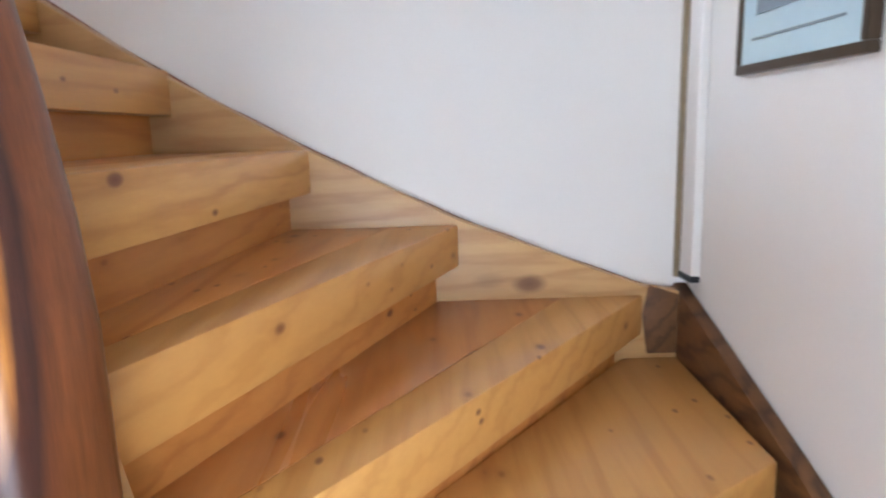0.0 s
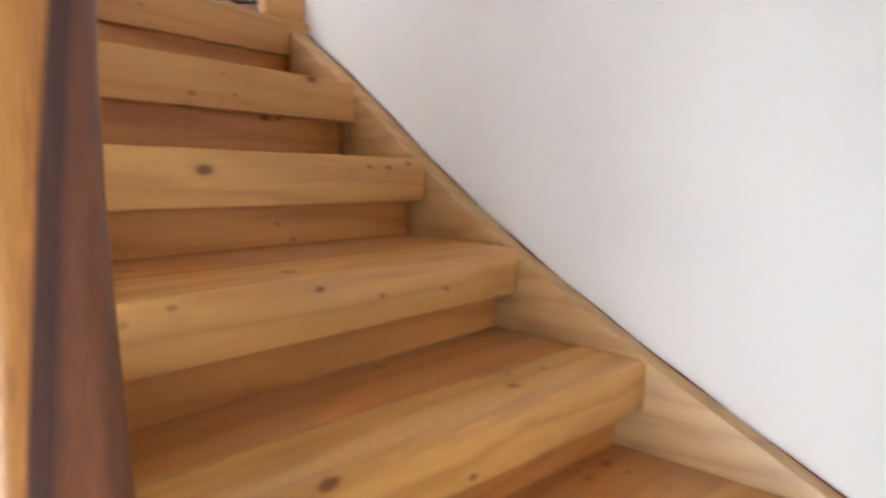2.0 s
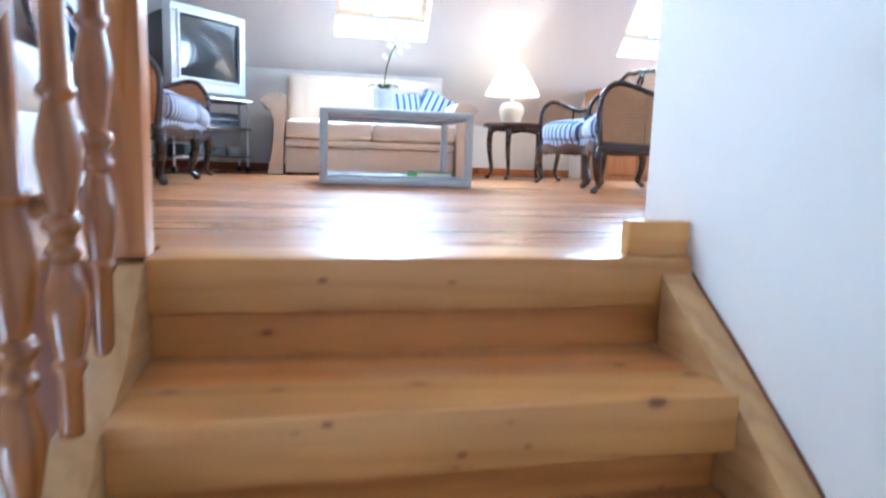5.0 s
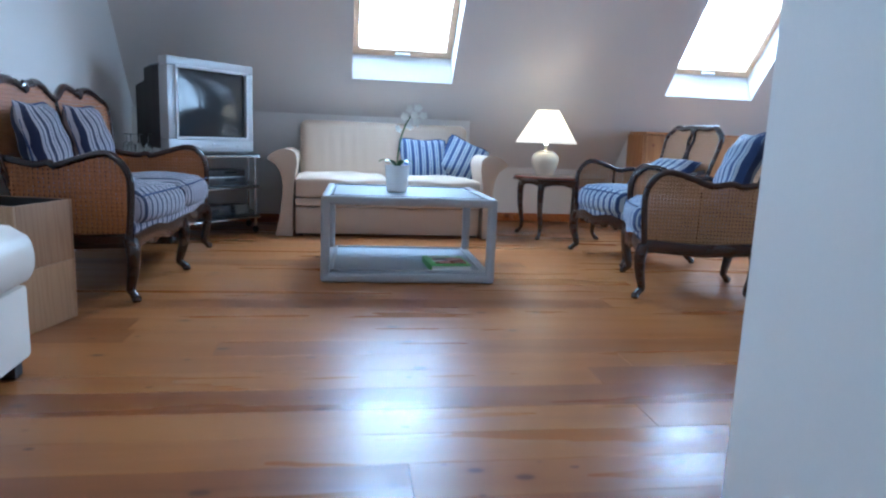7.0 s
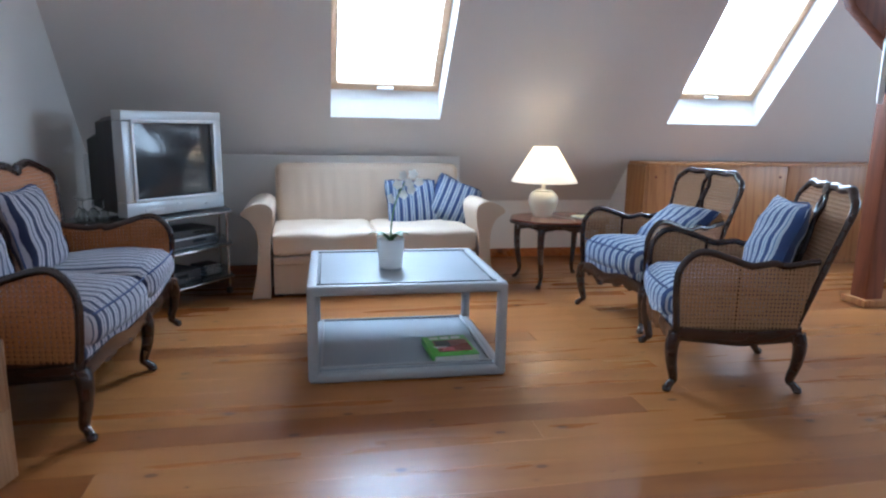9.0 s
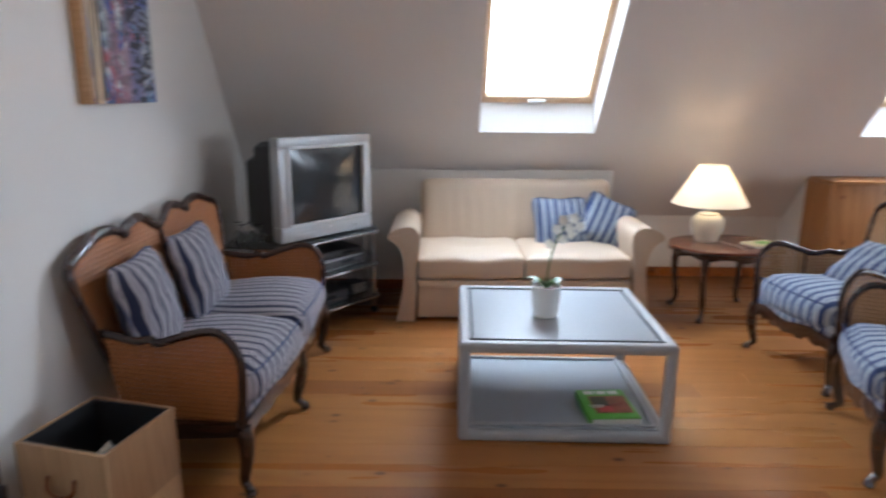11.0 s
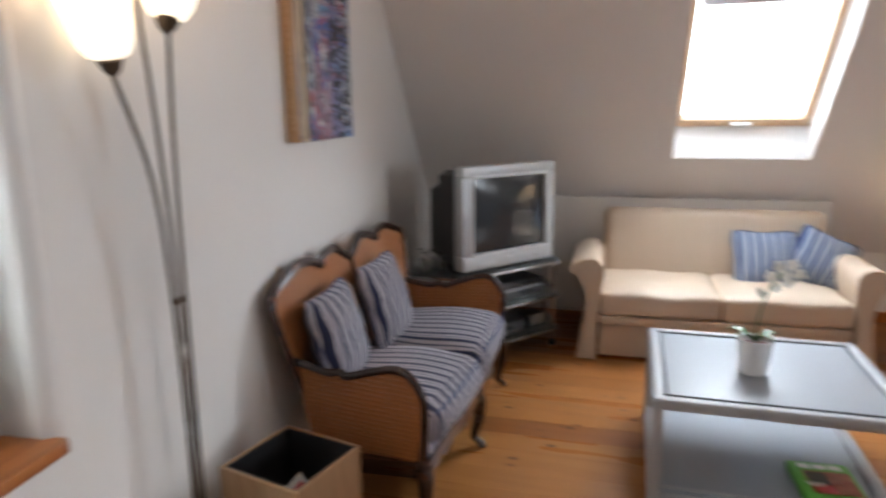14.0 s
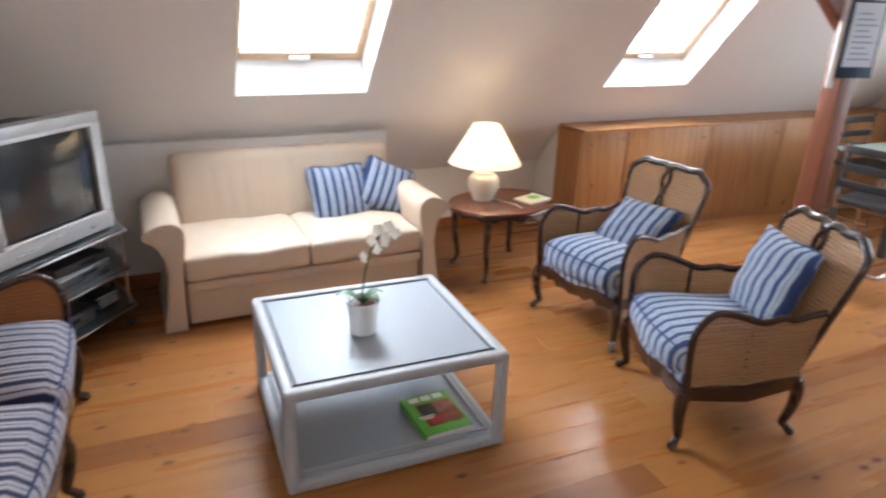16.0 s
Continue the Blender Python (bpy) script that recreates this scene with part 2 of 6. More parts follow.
def banded_wood(name):
    """A glossy post, pale towards -x and its top, then a dark band, then red-brown."""
    m, nt, bs = material(name)
    v = coords(nt, (1, 1, 0.09), per_object=False)
    warp = noise_tex(nt, v, 9, 3, 0.6, 0.6)
    sep = nt.nodes.new("ShaderNodeSeparateXYZ")
    tc = nt.nodes.new("ShaderNodeTexCoord")
    nt.links.new(tc.outputs["Object"], sep.inputs[0])
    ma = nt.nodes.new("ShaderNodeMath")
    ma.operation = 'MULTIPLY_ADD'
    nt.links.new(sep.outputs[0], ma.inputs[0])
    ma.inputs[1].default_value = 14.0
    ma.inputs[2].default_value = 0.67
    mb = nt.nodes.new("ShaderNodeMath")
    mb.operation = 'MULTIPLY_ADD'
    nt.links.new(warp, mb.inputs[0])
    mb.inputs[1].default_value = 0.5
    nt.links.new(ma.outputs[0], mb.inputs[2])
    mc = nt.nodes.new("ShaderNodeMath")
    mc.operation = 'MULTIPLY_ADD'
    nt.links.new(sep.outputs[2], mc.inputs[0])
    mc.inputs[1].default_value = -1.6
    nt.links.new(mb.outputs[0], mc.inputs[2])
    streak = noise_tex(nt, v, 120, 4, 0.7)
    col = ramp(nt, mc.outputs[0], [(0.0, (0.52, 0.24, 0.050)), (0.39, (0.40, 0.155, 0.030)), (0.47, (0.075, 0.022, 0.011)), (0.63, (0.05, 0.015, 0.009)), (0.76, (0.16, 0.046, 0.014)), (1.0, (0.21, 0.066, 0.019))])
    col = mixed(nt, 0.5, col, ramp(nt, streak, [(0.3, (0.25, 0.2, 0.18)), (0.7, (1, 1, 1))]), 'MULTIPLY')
    nt.links.new(col, bs.inputs["Base Color"])
    bs.inputs["Roughness"].default_value = 0.36
    bs.inputs["Coat Weight"].default_value = 0.08
    bs.inputs["Coat Roughness"].default_value = 0.25
    bump(nt, bs, streak, 0.15, 0.001)
    return m


PLASTER = plain("white_plaster", (0.80, 0.77, 0.74), 0.85, grain=140, vary=0.03, bmp=0.25)
SLOPE_PLASTER = plain("slope_plaster", (0.78, 0.73, 0.70), 0.85, grain=120, vary=0.03, bmp=0.2)
REVEAL = plain("white_reveal", (0.85, 0.84, 0.83), 0.6, vary=0.02)
STAIR_Y = wood("stair_pine_upright", (0.50, 0.25, 0.085), (0.33, 0.135, 0.04), (0.12, 0.035, 0.012), 1, 0.38, 0.15, 0.6)
STAIR_X = wood("stair_pine", (0.66, 0.35, 0.100), (0.50, 0.23, 0.055), (0.16, 0.042, 0.013), 0, 0.36, 0.2, 1.9, spread=0.18)
TREAD_X = wood("tread_pine", (0.64, 0.29, 0.078), (0.43, 0.155, 0.036), (0.15, 0.036, 0.012), 0, 0.34, 0.2, 2.2, ring=6, spread=0.25, worn=0.45)
RISER_X = wood("riser_pine", (0.66, 0.30, 0.075), (0.46, 0.165, 0.036), (0.16, 0.034, 0.012), 0, 0.42, 0.1, 2.3, spread=0.13)
STAINED = wood("stained_pine", (0.20, 0.090, 0.030), (0.055, 0.022, 0.009), (0.04, 0.016, 0.008), 0, 0.5, 0.0, 2.0, spread=0.1, stretch=3.0)
STRINGER = wood("stringer_pine", (0.60, 0.385, 0.165), (0.42, 0.235, 0.085), (0.12, 0.04, 0.015), 1, 0.42, 0.1, 0.5, ring=9, stretch=7.0, worn=0.3)
RAIL_WOOD = wood("varnished_rail", (0.33, 0.12, 0.035), (0.14, 0.04, 0.015), (0.06, 0.02, 0.01), 1, 0.32, 0.2, 0.0, ring=12)
BALUSTER_WOOD = wood("varnished_baluster", (0.36, 0.140, 0.036), (0.19, 0.062, 0.017), (0.06, 0.02, 0.01), 2, 0.24, 0.4, 0.0, ring=16)
NEWEL_WOOD = banded_wood("varnished_newel")
POST_WOOD = wood("honey_post", (0.48, 0.20, 0.05), (0.30, 0.10, 0.025), (0.09, 0.025, 0.01), 2, 0.3, 0.3, 0.9)
FLOOR_WOOD = wood("floor_pine", (0.335, 0.145, 0.042), (0.275, 0.110, 0.030), (0.085, 0.026, 0.011), 0, 0.29, 0.0, 1.5, ring=4, stretch=9.0, spread=0.36, gloss=0.27)
FASCIA_WOOD = wood("stained_fascia", (0.33, 0.10, 0.025), (0.22, 0.06, 0.015), (0.08, 0.02, 0.01), 0, 0.4, 0.2, 0.0)
CABINET_WOOD = wood("cabinet_pine", (0.50, 0.25, 0.085), (0.33, 0.14, 0.045), (0.14, 0.045, 0.015), 2, 0.42, 0.1, 0.9, spread=0.2)
BEAM_WOOD = wood("old_beam", (0.24, 0.075, 0.03), (0.12, 0.035, 0.015), (0.05, 0.015, 0.008), 2, 0.55, 0.0, 0.5)
DARK_WOOD = wood("dark_carved_wood", (0.050, 0.020, 0.012), (0.022, 0.009, 0.006), (0.01, 0.004, 0.003), 0, 0.22, 0.5, 0.0)
TABLETOP_WOOD = wood("polished_tabletop", (0.20, 0.065, 0.03), (0.09, 0.025, 0.012), (0.03, 0.01, 0.005), 0, 0.2, 0.6, 0.0)
CANE = cane("woven_cane", (0.60, 0.225, 0.068), (0.085, 0.028, 0.010))
PALE_CANE = cane("pale_woven_cane", (0.56, 0.32, 0.155), (0.12, 0.052, 0.022))
LEATHER = plain("cream_leather", (0.60, 0.475, 0.36), 0.45, grain=180, vary=0.05, bmp=0.25)
PALE_LEATHER = plain("pale_leather", (0.75, 0.68, 0.6), 0.45, grain=180, vary=0.04, bmp=0.2)
BLUE_STRIPE_Y = stripes("blue_stripe_y", 1, (0.024, 0.013, 0.005, 0.013), ((0.022, 0.046, 0.145), (0.39, 0.43, 0.49), (0.05, 0.10, 0.23), (0.39, 0.43, 0.49)))
BLUE_STRIPE_X = stripes("blue_stripe_x", 0, (0.024, 0.013, 0.005, 0.013), ((0.022, 0.046, 0.145), (0.39, 0.43, 0.49), (0.05, 0.10, 0.23), (0.39, 0.43, 0.49)))
GREY_STRIPE_Y = stripes("grey_blue_stripe_y", 1, (0.022, 0.015, 0.006, 0.015), ((0.008, 0.012, 0.050), (0.38, 0.345, 0.375), (0.030, 0.035, 0.085), (0.38, 0.345, 0.375)))
GREY_STRIPE_X = stripes("grey_blue_stripe_x", 0, (0.022, 0.015, 0.006, 0.015), ((0.008, 0.012, 0.050), (0.38, 0.345, 0.375), (0.030, 0.035, 0.085), (0.38, 0.345, 0.375)))
GREY_PAINT = plain("grey_painted_rattan", (0.40, 0.405, 0.42), 0.45, grain=90, vary=0.06)
GREY_CANE = plain("grey_woven_top", (0.33, 0.355, 0.39), 0.46, grain=260, vary=0.10, bmp=0.08)
SILVER = plain("silver_plastic", (0.52, 0.54, 0.56), 0.35, 0.3, vary=0.03, bmp=0.05)
LIGHT_SILVER = plain("pale_silver_plastic", (0.66, 0.68, 0.70), 0.35, 0.1, vary=0.03, bmp=0.05)
DARK_PLASTIC = plain("dark_grey_plastic", (0.055, 0.055, 0.058), 0.5, vary=0.08, bmp=0.2)
SCREEN = plain("tube_screen", (0.028, 0.032, 0.036), 0.12, vary=0.02, bmp=0.0, coat=0.5)
CHROME = plain("chrome", (0.75, 0.75, 0.77), 0.14, 1.0, vary=0.02, bmp=0.0)
BRONZE = plain("dark_bronze", (0.09, 0.065, 0.045), 0.38, 0.8, vary=0.1)
BLACK = plain("black_plastic", (0.018, 0.018, 0.02), 0.45, vary=0.1)
WHITE_CERAMIC = plain("white_ceramic", (0.82, 0.81, 0.79), 0.22, vary=0.02, bmp=0.0)
CREAM_CERAMIC = plain("cream_ceramic", (0.78, 0.71, 0.56), 0.2, vary=0.04, bmp=0.05)
WHITE_PVC = plain("white_window_plastic", (0.80, 0.79, 0.77), 0.35, vary=0.02, bmp=0.0)
PINE_FRAME = wood("skylight_pine", (0.72, 0.55, 0.36), (0.60, 0.42, 0.25), (0.2, 0.07, 0.03), 0, 0.4, 0.1, 0.0)
SILL_WOOD = wood("sill_wood", (0.46, 0.17, 0.04), (0.30, 0.09, 0.02), (0.12, 0.03, 0.01), 1, 0.3, 0.3, 0.5)
BAMBOO = wood("bamboo_board", (0.42, 0.26, 0.135), (0.31, 0.175, 0.082), (0.25, 0.1, 0.04), 2, 0.4, 0.1, 0.0, ring=22)
LEAF = plain("leaf_green", (0.06, 0.13, 0.035), 0.45, vary=0.3)
PALE_LEAF = plain("lavender_leaf", (0.20, 0.27, 0.09), 0.55, vary=0.3)
LAVENDER = plain("lavender_flower", (0.50, 0.56, 0.72), 0.7, vary=0.25)
PETAL = plain("white_petal", (0.85, 0.84, 0.78), 0.5, vary=0.03)
PAPER = plain("paper", (0.74, 0.73, 0.68), 0.7, vary=0.04)
GREEN_COVER = plain("green_cover", (0.13, 0.42, 0.05), 0.3, vary=0.08)
CLEAR = glass("clear_glass")

# ---- building helpers ----
def mesh_object(name, bm, mat, smooth=False):
    bmesh.ops.recalc_face_normals(bm, faces=bm.faces)
    me = bpy.data.meshes.new(name)
    bm.to_mesh(me)
    bm.free()
    if mat:
        me.materials.append(mat)
    if smooth:
        for p in me.polygons:
            p.use_smooth = True
        me.set_sharp_from_angle(angle=radians(40))
    return new(name, me)


def part(name, bm, mat, parent, label="", smooth=True):
    ob = mesh_object(name, bm, mat, smooth)
    ob.parent = parent
    if label:
        ob["label"] = label
    return ob


def thing(name, m, label, category, group="", kind=""):
    ob = new(name)
    ob.empty_display_size = 0.1
    ob.matrix_world = m
    return tagged(ob, label, category, group, kind)


def structure(name, bm, mat, label="", smooth=False):
    return tagged(mesh_object(name, bm, mat, smooth), label, "", "", "structure")


def box(size, at=(0, 0, 0), bev=0.0, seg=2, bm=None, m=None):
    """A box of that size centred at a point, with rounded edges."""
    b = bmesh.new()
    bmesh.ops.create_cube(b, size=1)
    bmesh.ops.scale(b, vec=size, verts=b.verts)
    if bev:
        bmesh.ops.bevel(b, geom=list(b.edges), offset=bev, segments=seg, profile=0.6, affect='EDGES')
    bmesh.ops.transform(b, matrix=(m or Matrix()) @ Matrix.Translation(at) if m is None else m @ Matrix.Translation(at), verts=b.verts)
    return merge(bm, b)


def merge(bm, b):
    if bm is None:
        return b
    me = bpy.data.meshes.new("tmp")
    b.to_mesh(me)
    b.free()
    bm.from_mesh(me)
    bpy.data.meshes.remove(me)
    return bm


def prism(points, lo, hi, axis=2, bev=0.0, bm=None):
    """A polygon extruded along an axis. Points are given in the other two axes, in order."""
    b = bmesh.new()
    def place(p, h):
        if axis == 2:
            return (p[0], p[1], h)
        if axis == 0:
            return (h, p[0], p[1])
        return (p[0], h, p[1])
    v0 = [b.verts.new(place(p, lo)) for p in points]
    v1 = [b.verts.new(place(p, hi)) for p in points]
    b.faces.new(v0)
    b.faces.new(v1[::-1])
    n = len(points)
    for i in range(n):
        b.faces.new((v0[i], v1[i], v1[(i + 1) % n], v0[(i + 1) % n]))
    bmesh.ops.recalc_face_normals(b, faces=b.faces)
    if bev:
        bmesh.ops.bevel(b, geom=list(b.edges), offset=bev, segments=2, profile=0.6, affect='EDGES')
    return merge(bm, b)


def lathe(profile, seg=20, bm=None, m=None, cap=True):
    """Turned shape from (radius, height) pairs."""
    b = bmesh.new()
    rings = []
    for r, z in profile:
        rings.append([b.verts.new((r * math.cos(2 * math.pi * i / seg), r * math.sin(2 * math.pi * i / seg), z)) for i in range(seg)])
    for a, c in zip(rings, rings[1:]):
        for i in range(seg):
            b.faces.new((a[i], a[(i + 1) % seg], c[(i + 1) % seg], c[i]))
    if cap:
        b.faces.new(rings[0][::-1])
        b.faces.new(rings[-1])
    if m is not None:
        bmesh.ops.transform(b, matrix=m, verts=b.verts)
    return merge(bm, b)


def spline(points, per=8):
    """A smooth line through the points (tuples of any length)."""
    pts = [np.array(p, float) for p in points]
    pts = [2 * pts[0] - pts[1]] + pts + [2 * pts[-1] - pts[-2]]
    out = []
    for i in range(1, len(pts) - 2):
        a, b, c, d = pts[i - 1:i + 3]
        for k in range(per):
            t = k / per
            out.append(0.5 * ((2 * b) + (c - a) * t + (2 * a - 5 * b + 4 * c - d) * t * t + (3 * b - a - 3 * c + d) * t ** 3))
    out.append(pts[-2])
    return out


def sweep(line, section, up=(0, 0, 1), bm=None, closed=False, scales=None):
    """A section (x: across, y: up) carried along a line of points."""
    b = bmesh.new()
    rings = []
    n = len(line)
    for i, p in enumerate(line):
        p = Vector(p)
        q, r = Vector(line[min(i + 1, n - 1)]), Vector(line[max(i - 1, 0)])
        if closed:
            q, r = Vector(line[(i + 1) % n]), Vector(line[i - 1])
        d = (q - r).normalized()
        side = d.cross(Vector(up))
        side = side.normalized() if side.length > 1e-4 else Vector((1, 0, 0))
        u = side.cross(d).normalized()
        k = scales[i] if scales else 1
        rings.append([b.verts.new(p + side * (s[0] * k) + u * (s[1] * k)) for s in section])
    m = len(section)
    pairs = list(zip(rings, rings[1:]))
    if closed:
        pairs.append((rings[-1], rings[0]))
    for a, c in pairs:
        for i in range(m):
            b.faces.new((a[i], a[(i + 1) % m], c[(i + 1) % m], c[i]))
    if not closed:
        b.faces.new(rings[0][::-1])
        b.faces.new(rings[-1])
    return merge(bm, b)


def circle(r, seg=10, squash=1.0):
    return [(r * math.cos(2 * math.pi * i / seg), r * squash * math.sin(2 * math.pi * i / seg)) for i in range(seg)]


def tube(line, r, seg=8, bm=None, closed=False, scales=None):
    return sweep(line, circle(r, seg), bm=bm, closed=closed, scales=scales)


def panel_with_holes(u0, u1, v0, v1, holes, thick, m):
    """A flat wall in its own u, v plane with openings cut through; it goes back by its thickness along +w."""
    us = sorted({u0, u1, *[h[0] for h in holes], *[h[1] for h in holes]})
    vs = sorted({v0, v1, *[h[2] for h in holes], *[h[3] for h in holes]})
    b = bmesh.new()
    cache = {}
    def vert(u, v, w):
        k = (round(u, 5), round(v, 5), round(w, 5))
        if k not in cache:
            cache[k] = b.verts.new(k)
        return cache[k]
    def solid(i, j):
        if not (0 <= i < len(us) - 1 and 0 <= j < len(vs) - 1):
            return False
        cu, cv = (us[i] + us[i + 1]) / 2, (vs[j] + vs[j + 1]) / 2
        return not any(h[0] < cu < h[1] and h[2] < cv < h[3] for h in holes)
    for i in range(len(us) - 1):
        for j in range(len(vs) - 1):
            if not solid(i, j):
                continue
            a, c, d, e = us[i], us[i + 1], vs[j], vs[j + 1]
            for w in (0, thick):
                b.faces.new([vert(a, d, w), vert(c, d, w), vert(c, e, w), vert(a, e, w)])
            for (di, dj), (p, q) in (((-1, 0), ((a, d), (a, e))), ((1, 0), ((c, d), (c, e))), ((0, -1), ((a, d), (c, d))), ((0, 1), ((a, e), (c, e)))):
                if not solid(i + di, j + dj):
                    b.faces.new([vert(*p, 0), vert(*q, 0), vert(*q, thick), vert(*p, thick)])
    bmesh.ops.transform(b, matrix=m, verts=b.verts)
    return b


# ---- the plan ----
WALL_X = -1.20        # outermost line of the gable wall
EAST_X = 6.6
SLOPE_RUN = 0.85    # metres across for each metre up the roof slope
def slope_y(z):
    return 4.64 + (1.15 - z) * SLOPE_RUN

SL = math.hypot(1, SLOPE_RUN)
SLOPE_DIR = Vector((0, -SLOPE_RUN, 1)).normalized()
SLOPE_OUT = Vector((0, 1, SLOPE_RUN)).normalized()
SLOPE_M = Matrix(((1, SLOPE_DIR.x, SLOPE_OUT.x, 0), (0, SLOPE_DIR.y, SLOPE_OUT.y, slope_y(0)), (0, SLOPE_DIR.z, SLOPE_OUT.z, 0), (0, 0, 0, 1)))
CEIL_Z = 2.75
SKY_1 = (0.515, 1.30, 1.157, 2.015)
SKY_2 = (3.11, 3.90, 1.15, 2.08)
SKIN = 0.24           # depth of the skylight reveals
WIN_U, WIN_Z = (-0.86, -0.03), (0.80, 2.12)

# roof slope, flat ceiling, gable wall, others
structure("ceiling_slope", panel_with_holes(WALL_X - 0.3, EAST_X + 0.1, 0, CEIL_Z * SL, [(s[0], s[1], s[2] * SL, s[3] * SL) for s in (SKY_1, SKY_2)], SKIN, SLOPE_M), SLOPE_PLASTER, "pale plastered roof slope with two skylights")
structure("ceiling", box((EAST_X - WALL_X + 0.6, slope_y(CEIL_Z) + 4.2, 0.12), ((EAST_X + WALL_X) / 2, (slope_y(CEIL_Z) - 4.2) / 2 + 0.15, CEIL_Z + 0.06)), PLASTER, "plain white plastered ceiling")
U_DIR = Vector((-0.056, 1, 0)).normalized()
W_DIR = Vector((-1, -0.056, 0)).normalized()
M_WEST = Matrix(((U_DIR.x, 0, W_DIR.x, -0.97), (U_DIR.y, 0, W_DIR.y, 1.3), (0, 1, 0, 0), (0, 0, 0, 1)))
# unseen window, added for the bluish daylight on the stair wall; its place is assumed
UNSEEN_WELL_WIN = (-2.95, -2.2, -1.5, -0.45)
structure("wall_west", panel_with_holes(-3.6, 4.6, -2.8, CEIL_Z, [(*WIN_U, *WIN_Z), UNSEEN_WELL_WIN], 0.3, M_WEST), PLASTER, "white plastered gable wall")
M_EAST = Matrix(((0, 0, 1, EAST_X), (-1, 0, 0, 0), (0, 1, 0, 0), (0, 0, 0, 1)))
# unseen window, added to brighten the right side of the room
ADDED_EAST_WIN = (-3.4, -0.8, 0.8, 2.1)
structure("wall_east", panel_with_holes(-5.9, 3.9, -0.1, CEIL_Z, [ADDED_EAST_WIN], 0.25, M_EAST), PLASTER, "white plastered end wall")
structure("window_5", panel_with_holes(*ADDED_EAST_WIN, [(ADDED_EAST_WIN[0] + 0.06, -2.13, 0.86, 2.04), (-2.07, ADDED_EAST_WIN[1] - 0.06, 0.86, 2.04)], 0.06, M_EAST @ Matrix.Translation((0, 0, 0.1))), WHITE_PVC, "plain white frame of an unseen window added in the end wall")
structure("wall_knee", prism([(-1.16, 4.79), (1.49, 4.79), (1.49, 5.3), (-1.19, 5.3)], 0.0, 0.88), PLASTER, "low white knee wall behind the sofa")
structure("wall_low", box((1.47, 0.12, 0.52), (2.225, 5.262, 0.262)), PLASTER, "low white wall under the roof slope")
structure("wall_south", box((EAST_X - 1.0, 0.12, 2.75), ((EAST_X + 1.2) / 2, -3.0, 1.37)), PLASTER, "white plastered wall")
# stair well: wall beside the flight, the wall across its foot
structure("wall_stair", prism([(1.008, -2.2), (1.008, -1.95), (1.042, 0.219), (1.17, 0.219), (1.17, -2.2)], -2.8, CEIL_Z), PLASTER, "white plastered wall beside the staircase")
structure("wall_stair_foot", box((2.3, 0.15, 5.55), (0.05, -2.085, -0.025)), PLASTER, "white plastered wall at the foot of the stairs")
structure("wall_well", box((1.06, 0.1, 2.45), (-0.57, 0.075, -1.58)), PLASTER, "white wall below the landing")
structure("floor_lower", box((2.6, 2.4, 0.1), (-0.2, -1.0, -2.65)), FASCIA_WOOD, "wooden floor at the foot of the stairs")
structure("floor_base", prism([(WALL_X, 0.14), (1.036, 0.14), (1.036, 0.22), (1.17, 0.22), (1.17, -3.0), (EAST_X, -3.0), (EAST_X, 5.72), (WALL_X, 5.72)], -0.2, -0.022), FASCIA_WOOD, "sub-floor under the boards")
structure("stairwell_fascia", box((1.05, 0.03, 0.36), (-0.575, 0.009, -0.182), 0.004), FASCIA_WOOD, "red-brown stained board edging the stairwell")

# ---- staircase ----
RISE, LIP = 0.185, 0.100
NOSE = [((-0.005, 0.0), (1.034, 0.0)), ((0, -0.275), (0.965, -0.27)), ((0, -0.525), (0.965, -0.517)), ((0, -0.76), (0.965, -0.788)), ((0, -0.955), (0.965, -1.095)),
        ((0, -1.045), (0.965, -1.438)), ((-0.005, -1.14), (0.965, -1.885)), ((-0.10, -1.14), (0.44, -1.95)), ((-0.16, -1.14), (-0.06, -1.95)), ((-0.36, -1.14), (-0.34, -1.95)),
        ((-0.60, -1.14), (-0.59, -1.95)), ((-0.82, -1.14), (-0.82, -1.95))]
stairs = thing("staircase", Matrix(), "pine staircase with winding lower treads and thick nosings", "staircase")
